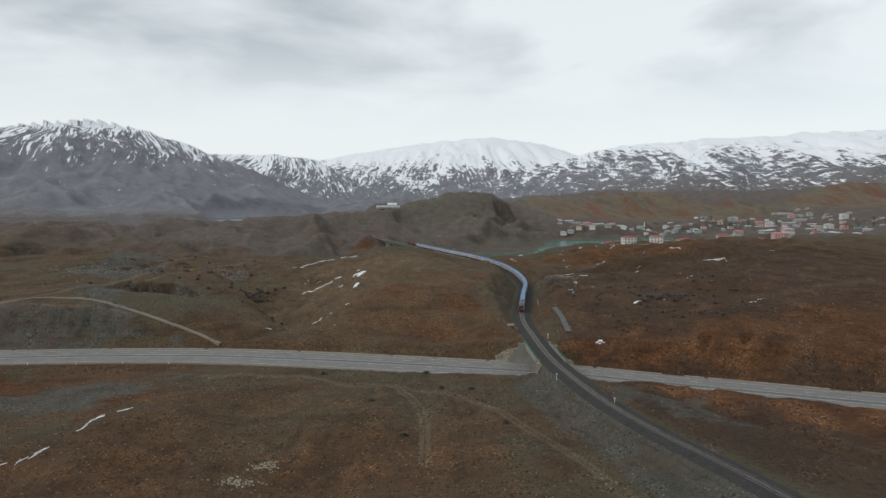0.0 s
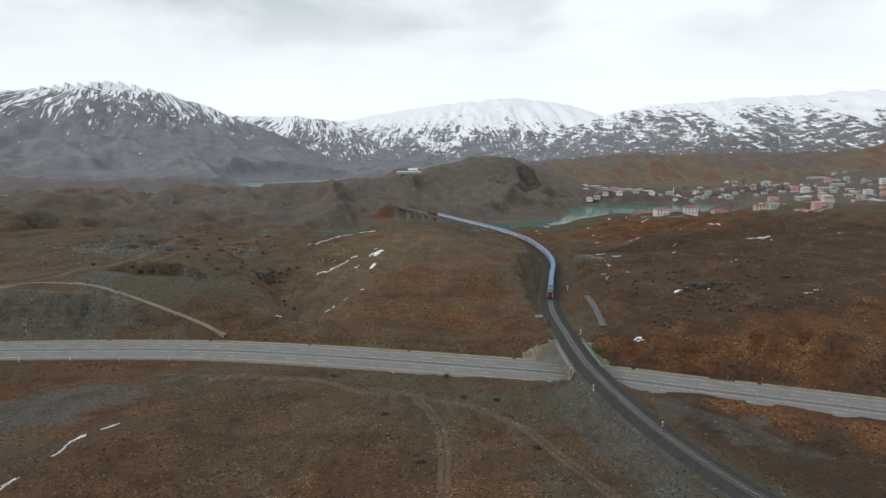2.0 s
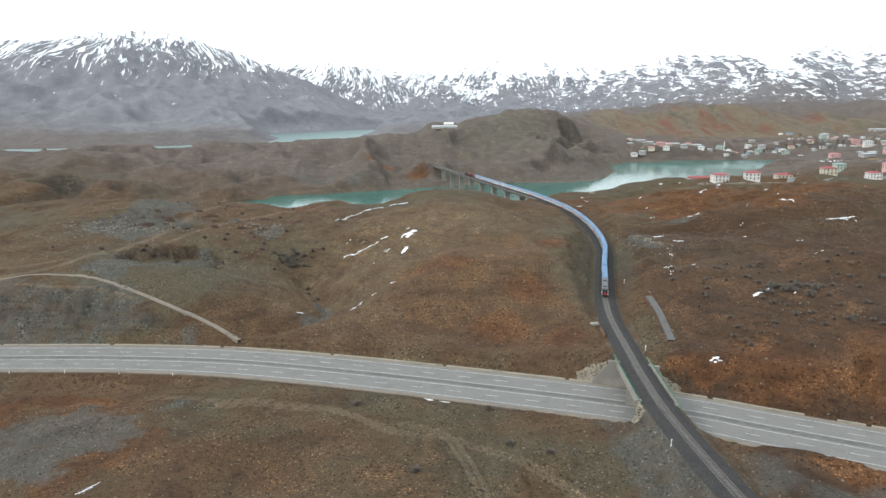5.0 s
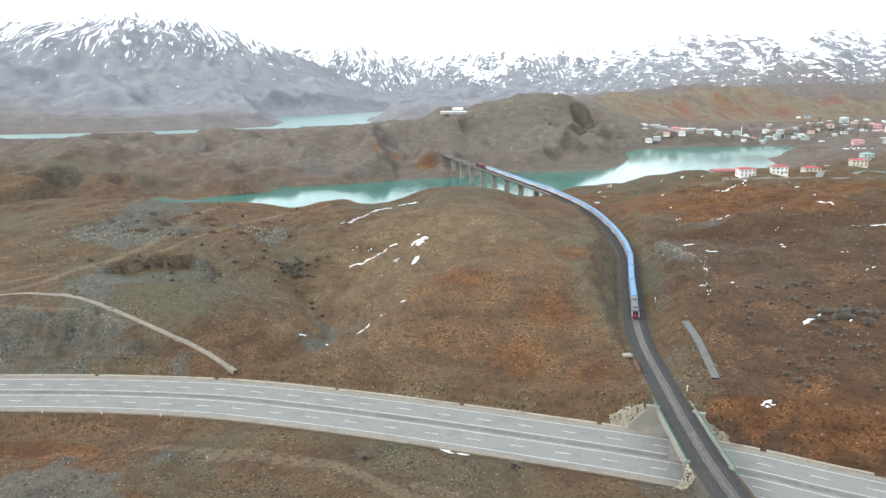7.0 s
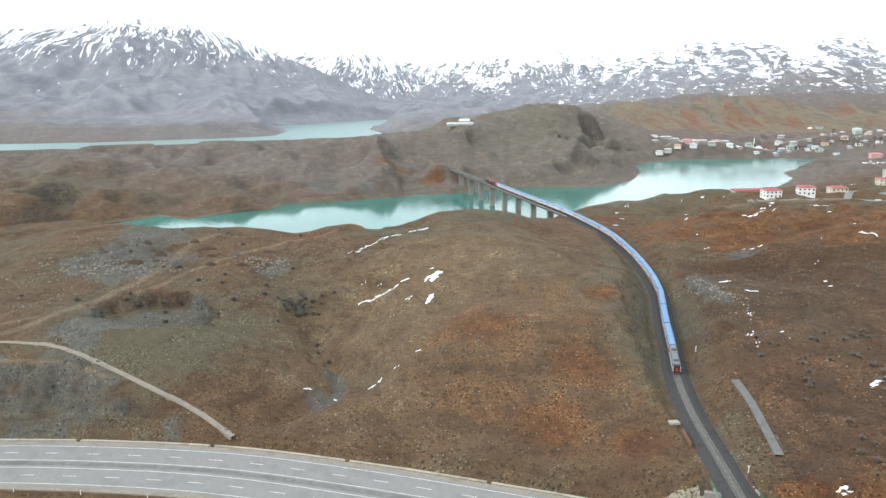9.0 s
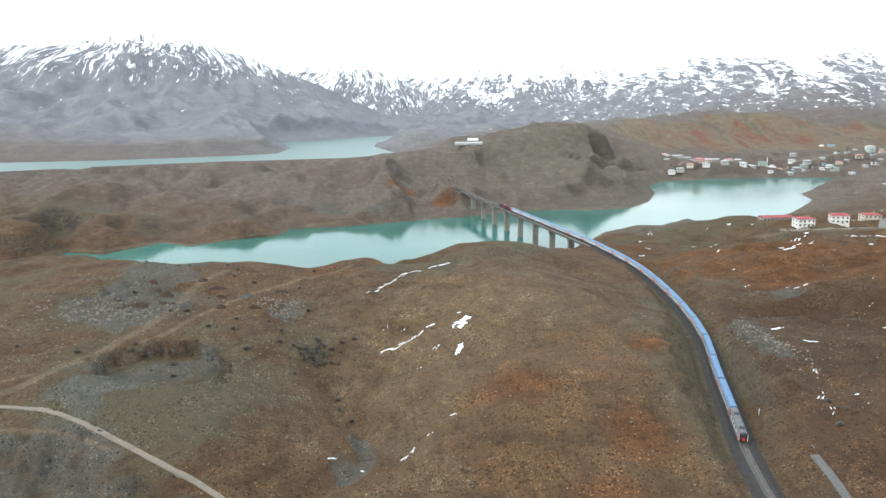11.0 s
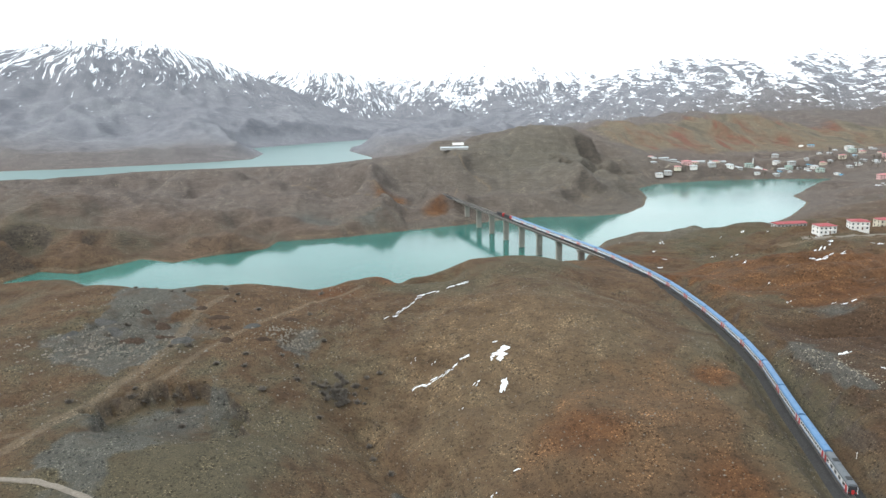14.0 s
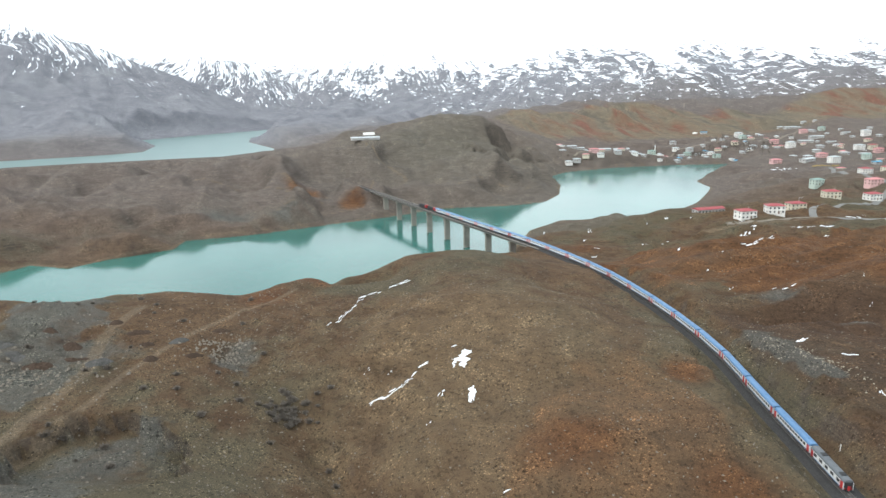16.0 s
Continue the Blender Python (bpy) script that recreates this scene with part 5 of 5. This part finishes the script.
def snow_patch(a, b, width, seed):
    """A drift of old snow from a to b, melted into slivers."""
    r = random.Random(seed)
    v, f = [], []
    dx, dy = b[0] - a[0], b[1] - a[1]
    length = math.hypot(dx, dy)
    ux, uy = dx / length, dy / length
    if length < 5 * width:
        mid = ((a[0] + b[0]) / 2 + r.uniform(-0.2, 0.2) * width, (a[1] + b[1]) / 2 + r.uniform(-0.2, 0.2) * width)
        sliver(v, f, [a, mid, b], width, r)
    for k in range(max(3, int(length * 0.5))):
        u, off = r.random(), r.gauss(0, 0.55) * width
        ln = r.uniform(0.12, 0.3) * min(length, 14) + 0.6
        bow = 0.07 * length * 4 * u * (1 - u)
        cx, cy = a[0] + dx * u - uy * (off - bow), a[1] + dy * u + ux * (off - bow)
        turn = r.gauss(0, 0.22)
        ex, ey = ux * math.cos(turn) - uy * math.sin(turn), uy * math.cos(turn) + ux * math.sin(turn)
        sliver(v, f, [(cx - ex * ln / 2, cy - ey * ln / 2), (cx, cy), (cx + ex * ln / 2, cy + ey * ln / 2)], width * r.uniform(0.18, 0.5), r)
    me = mesh_of("snow_patch", v, f)
    me.polygons.foreach_set("use_smooth", np.ones(len(f), bool))
    return tagged(part_of("snow_patch", me, SNOW), "ragged patch of old white snow on the brown hillside", "snow", "snow patches")


SNOW_A = [
    (4.2, (20, 287), (24, 300)), (3.4, (18, 266), (22, 275)), (1.8, (-16, 286), (9, 300)), (1.4, (8, 275), (12, 281)), (1.4, (-29, 350), (-11, 386)), (1.6, (-11, 386), (16, 404)),
    (1.2, (-3, 192), (3, 200)), (0.9, (6, 203), (9, 208)), (2.4, (164, 164), (172, 168)), (2.8, (252, 290), (276, 284)), (0.8, (-68, 10), (-61, 24)), (0.9, (-59, 28), (-55, 38)), (0.6, (-54.5, 40), (-47, 57)),
    (1.8, (143, 207), (147, 216)), (1.4, (141, 196), (143, 201)), (1.4, (150, 223), (153, 229)), (2.2, (204, 352), (213, 350)),
]
SNOW_B = [
    (3.0, (300, 470), (330, 465)), (2.6, (345, 462), (368, 458)), (2.4, (235, 430), (252, 427)), (7.0, (368, 498), (396, 492)), (3.0, (262, 470), (277, 480)), (2.5, (205, 505), (212, 513)),
    (2.2, (188, 565), (196, 580)), (2.2, (196, 590), (204, 598)), (2.0, (172, 642), (186, 668)), (9.0, (600, 905), (652, 925)), (2.0, (255, 330), (263, 318)), (1.6, (262, 345), (264, 353)),
    (1.3, (215, 145), (220, 141)), (1.2, (130, 121), (134, 122)), (1.0, (62, 106), (76, 100)), (1.2, (20, 117), (40, 110)), (2.2, (160, 281), (166, 284)), (1.8, (165, 262), (172, 259)),
]
for k, (w, a, b) in enumerate(SNOW_A + SNOW_B):
    snow_patch(a, b, w * 0.75, k)
rs = random.Random(11)
for k in range(90):
    x, y = (rs.uniform(150, 420), rs.uniform(140, 640)) if k % 9 else (rs.uniform(-30, 40), rs.uniform(200, 310))
    if math.hypot(x - 143, y - 400) < 25 or k % 4 == 1:
        continue
    a = rs.uniform(-0.6, 0.9)
    q = rs.uniform(1.5, 4.0) * (1 + (y > 400))
    snow_patch((x, y), (x + q * math.cos(a), y + q * math.sin(a)), rs.uniform(0.3, 0.7) * (1 + 0.6 * (y > 400)), 500 + k)

# ---- shrubs


def shrub_mesh(seed):
    r = random.Random(seed)
    v, f = [], []
    for k in range(110):
        a, lean = r.uniform(0, 6.283), r.uniform(0.1, 1.25)
        rad, ln = r.uniform(0, 0.55), r.uniform(0.5, 1.15)
        bx, by = rad * math.cos(a), rad * math.sin(a)
        tx, ty, tz = bx + ln * math.sin(lean) * math.cos(a), by + ln * math.sin(lean) * math.sin(a), ln * math.cos(lean) + 0.12
        mx, my, mz = (bx + tx) / 2 + r.uniform(-0.1, 0.1), (by + ty) / 2 + r.uniform(-0.1, 0.1), tz * 0.6
        w, s = 0.05, len(v)
        px, py = -math.sin(a) * w, math.cos(a) * w
        v += [(bx - px, by - py, -0.15), (bx + px, by + py, -0.15), (mx - px, my - py, mz), (mx + px, my + py, mz), (tx, ty, tz), (mx, my, mz + 0.09)]
        f += [(s, s + 1, s + 3, s + 2), (s + 2, s + 3, s + 4), (s + 2, s + 5, s + 4), (s + 3, s + 5, s + 4)]
    me = mesh_of("shrub", v, f)
    me.materials.append(TWIG)
    return me


SHRUBS = [shrub_mesh(k) for k in range(4)]


def plant(x, y, size, k):
    ob = tagged(part_of("shrub", SHRUBS[k % 4], None), "leafless grey-brown shrub on the dry slope", "shrub", "shrubs")
    ob.matrix_world = pose(x, y, height(x, y), 0, 0, 67 * k) @ Matrix.Diagonal((size, size, size * 0.8, 1))


spots = []
for k in range(46):
    spots.append((rs.gauss(-48, 5.5), rs.gauss(292, 5), rs.uniform(1.0, 2.2)))
for k in range(110):
    spots.append((rs.uniform(140, 225), rs.uniform(120, 205), rs.uniform(0.6, 1.6)))
for k in range(26):
    spots.append((rs.gauss(181, 6), rs.gauss(165, 5), rs.uniform(1.2, 2.6)))
for k in range(34):
    spots.append((rs.uniform(-180, -55), rs.uniform(250, 400), rs.uniform(0.8, 2.2)))
for x, y in ((-33, 262), (-31, 252), (-24, 240), (-30, 300), (-52, 268), (10, 105), (52, 98), (30, 60), (56, 74), (40, 30), (66, 66), (72, 30)):
    spots.append((x, y, 1.6))
for k, (x, y, q) in enumerate(spots):
    plant(x, y, q, k)

# ---- stones


def stone_mesh(name, places, seed):
    r = np.random.RandomState(seed)
    x, y, q = np.array(places).T
    z, k = land(x, y)
    ok = (k["dr"] > 5.4) & (k["dd"] > 15.5) & (k["g1"] > 2)
    x, y, q = x[ok], y[ok], q[ok]
    z = surface(x, y)
    base = np.array([(1, 0, 0), (0, 1, 0), (-1, 0, 0), (0, -1, 0), (0.35, 0.3, 0.8), (-0.4, 0.1, 0.7), (0.1, -0.45, 0.65), (0, 0, -0.6)])
    tri = np.array([(0, 1, 4), (1, 5, 4), (1, 2, 5), (2, 3, 6), (2, 6, 5), (3, 0, 6), (0, 4, 6), (4, 5, 6), (1, 0, 7), (2, 1, 7), (3, 2, 7), (0, 3, 7)])
    n = len(x)
    v = base[None] * (1 + 0.35 * (r.rand(n, 8, 3) - 0.5)) * q[:, None, None] * r.uniform(0.6, 1.2, (n, 1, 3))
    a = r.uniform(0, 6.28, n)
    c, s = np.cos(a)[:, None], np.sin(a)[:, None]
    vx, vy = c * v[..., 0] - s * v[..., 1], s * v[..., 0] + c * v[..., 1]
    v = np.stack([vx + x[:, None], vy + y[:, None], v[..., 2] + z[:, None]], -1).reshape(-1, 3)
    f = (tri[None] + 8 * np.arange(n)[:, None, None]).reshape(-1, 3)
    return mesh_of(name, v.tolist(), f.tolist())


field = []
for k in range(16000):
    area = k % 9
    if area < 3:
        field.append((rs.uniform(-80, 110), rs.uniform(150, 420), 0.12 + 0.35 * rs.random() ** 3))
    elif area < 6:
        field.append((rs.uniform(-130, 100), rs.uniform(-40, 110), 0.10 + 0.28 * rs.random() ** 3))
    elif area < 8:
        field.append((rs.uniform(105, 300), rs.uniform(20, 420), 0.12 + 0.4 * rs.random() ** 3))
    else:
        field.append((rs.uniform(-200, -40), rs.uniform(230, 420), 0.15 + 0.5 * rs.random() ** 3))
tagged(part_of("field_stones", stone_mesh("field_stones", field, 3), ROCK), "loose grey stones scattered over the dry slopes", "stones", kind="stuff")
TUFT = plain("dry_grass_tuft", (0.055, 0.045, 0.03), 0.95, 0, 3, 0.4)
clumps = []
for k in range(11000):
    x, y = ((rs.uniform(-110, 105), rs.uniform(150, 430)), (rs.uniform(-130, 100), rs.uniform(-30, 110)), (rs.uniform(108, 330), rs.uniform(10, 440)))[k % 3]
    if float(value_noise(np.array([x / 24.0 + 3]), np.array([y / 24.0]))[0]) + rs.uniform(-0.35, 0.35) > 0:
        clumps.append((x, y, 0.12 + 0.34 * rs.random() ** 2))
tagged(part_of("grass_tufts", stone_mesh("grass_tufts", clumps, 9), TUFT), "low dark tufts of dry steppe grass", "grass", kind="stuff")
rubble = []
ca, sa = math.cos(radians(ROAD_YAW)), math.sin(radians(ROAD_YAW))
for k in range(3000):
    e, f = (-1, 1)[k % 2], (-1, 1)[(k // 2) % 2]
    if k % 6 == 5:
        cx, cy, sx, sy = ((1, 11, 1.8, 1.3), (-4, -1, 3, 1.7), (151, 285, 3, 22), (153, 262, 3, 16))[(k // 6) % 4]
        rubble.append((rs.gauss(cx, sx), rs.gauss(cy, sy), 0.15 + 0.4 * rs.random() ** 2))
    else:
        u = 5.6 + 10.5 * rs.random() ** 1.3
        v = f * (16.2 + (6.5 - 0.42 * (u - 5.6)) * rs.random()) / ca
        rubble.append((CROSS[0] + e * u, CROSS[1] + e * u * sa / ca + v, 0.22 + 0.4 * rs.random() ** 1.5))
tagged(part_of("rubble", stone_mesh("rubble", rubble, 4), STONE), "heaps of pale broken rubble stone on the banks", "rubble", kind="stuff")
white = [(rs.gauss(-74, 6), rs.gauss(333, 5), 0.3 + 0.7 * rs.random()) for k in range(180)] + [(rs.gauss(-150, 18), rs.gauss(312, 9), 0.3 + 0.8 * rs.random()) for k in range(260)]
tagged(part_of("quarry_stones", stone_mesh("quarry_stones", white, 6), ROCK), "pale broken quarry stones in heaps", "stones", kind="stuff")

# ---- spoil heaps in the quarry


def earth_mound(x, y, size, seed):
    r = np.random.RandomState(seed)
    n, m = 9, 18
    v, f = [(x, y, height(x, y) + size * 0.5)], []
    for i in range(1, n):
        for j in range(m):
            a, q = 6.2832 * j / m, i / (n - 1)
            rad = size * q * (1 + 0.25 * math.sin(2 * a + seed) + 0.1 * r.rand())
            px, py = x + 1.5 * rad * math.cos(a), y + rad * math.sin(a)
            v.append((px, py, height(px, py) - 0.12 * (i == n - 1) + size * 0.5 * (1 - q * q) * (0.8 + 0.5 * r.rand()) * (q < 1)))
    for j in range(m):
        f.append((0, 1 + j, 1 + (j + 1) % m))
    for i in range(n - 2):
        for j in range(m):
            a, b = 1 + i * m + j, 1 + i * m + (j + 1) % m
            f.append((a, a + m, b + m, b))
    return tagged(part_of("earth_mound", mesh_of("earth_mound", v, f), (SPOIL, RUBBLE_GREY)[seed % 3 == 0]), "low mound of dark excavated earth in the quarry", "earth mound", "earth mounds")


for k, (x, y, q) in enumerate(((-118, 318, 3.0), (-128, 325, 2.4), (-140, 318, 3.2), (-150, 326, 2.6), (-134, 340, 3.0), (-100, 322, 2.2), (-92, 340, 2.6), (-84, 326, 2.0), (-110, 350, 2.8), (-160, 340, 3.4),
                              (-146, 352, 2.6), (-122, 362, 2.4), (-170, 325, 2.8), (-104, 336, 1.8), (-76, 352, 2.2))):
    earth_mound(x, y, q, k)

# ---- trackside things
slab = tagged(part("concrete_slab", box(0, 0, 0.4, 3.2, 2.2, 0.8, 0, 0.06), CONCRETE), "pale concrete box beside the railway track", "concrete box")
slab.matrix_world = pose(98.5, 157, height(98.5, 157), 0, 0, 8)
wall = tagged(part("retaining_strip", box(0, 0, 0.9, 0.4, 9, 2.0, 0, 0.04), RUST), "low rusty brown retaining wall beside the track", "low wall")
wall.matrix_world = pose(99.5, 148, height(99.5, 148) - 0.3, 0, 0, -3)


def marker_post(x, y):
    root = empty("marker_post", "white trackside marker post", "post", "marker posts", at=pose(x, y, height(x, y)))
    part("pole", box(0, 0, 1.0, 0.14, 0.14, 2.4), PLASTER[0], root)
    part("plate", box(0, -0.1, 2.1, 0.5, 0.05, 0.4), PLASTER[0], root)


for x, y in ((106, 28), (110.5, 130), (96, 60), (126, 215)):
    marker_post(x, y)
for k in range(14):
    i = 30 + k * 7
    p, h = ROAD_XY[i], ROAD_DIR[i]
    root = empty("delineator", "slim white roadside delineator post", "post", "roadside posts", at=pose(p[0] + h[1] * 15.2, p[1] - h[0] * 15.2, ROAD_Z - 0.3))
    part("pole", box(0, 0, 0.6, 0.16, 0.16, 1.3), PLASTER[0], root)
    part("band", box(0, 0, 1.0, 0.18, 0.18, 0.2), DARK, root)
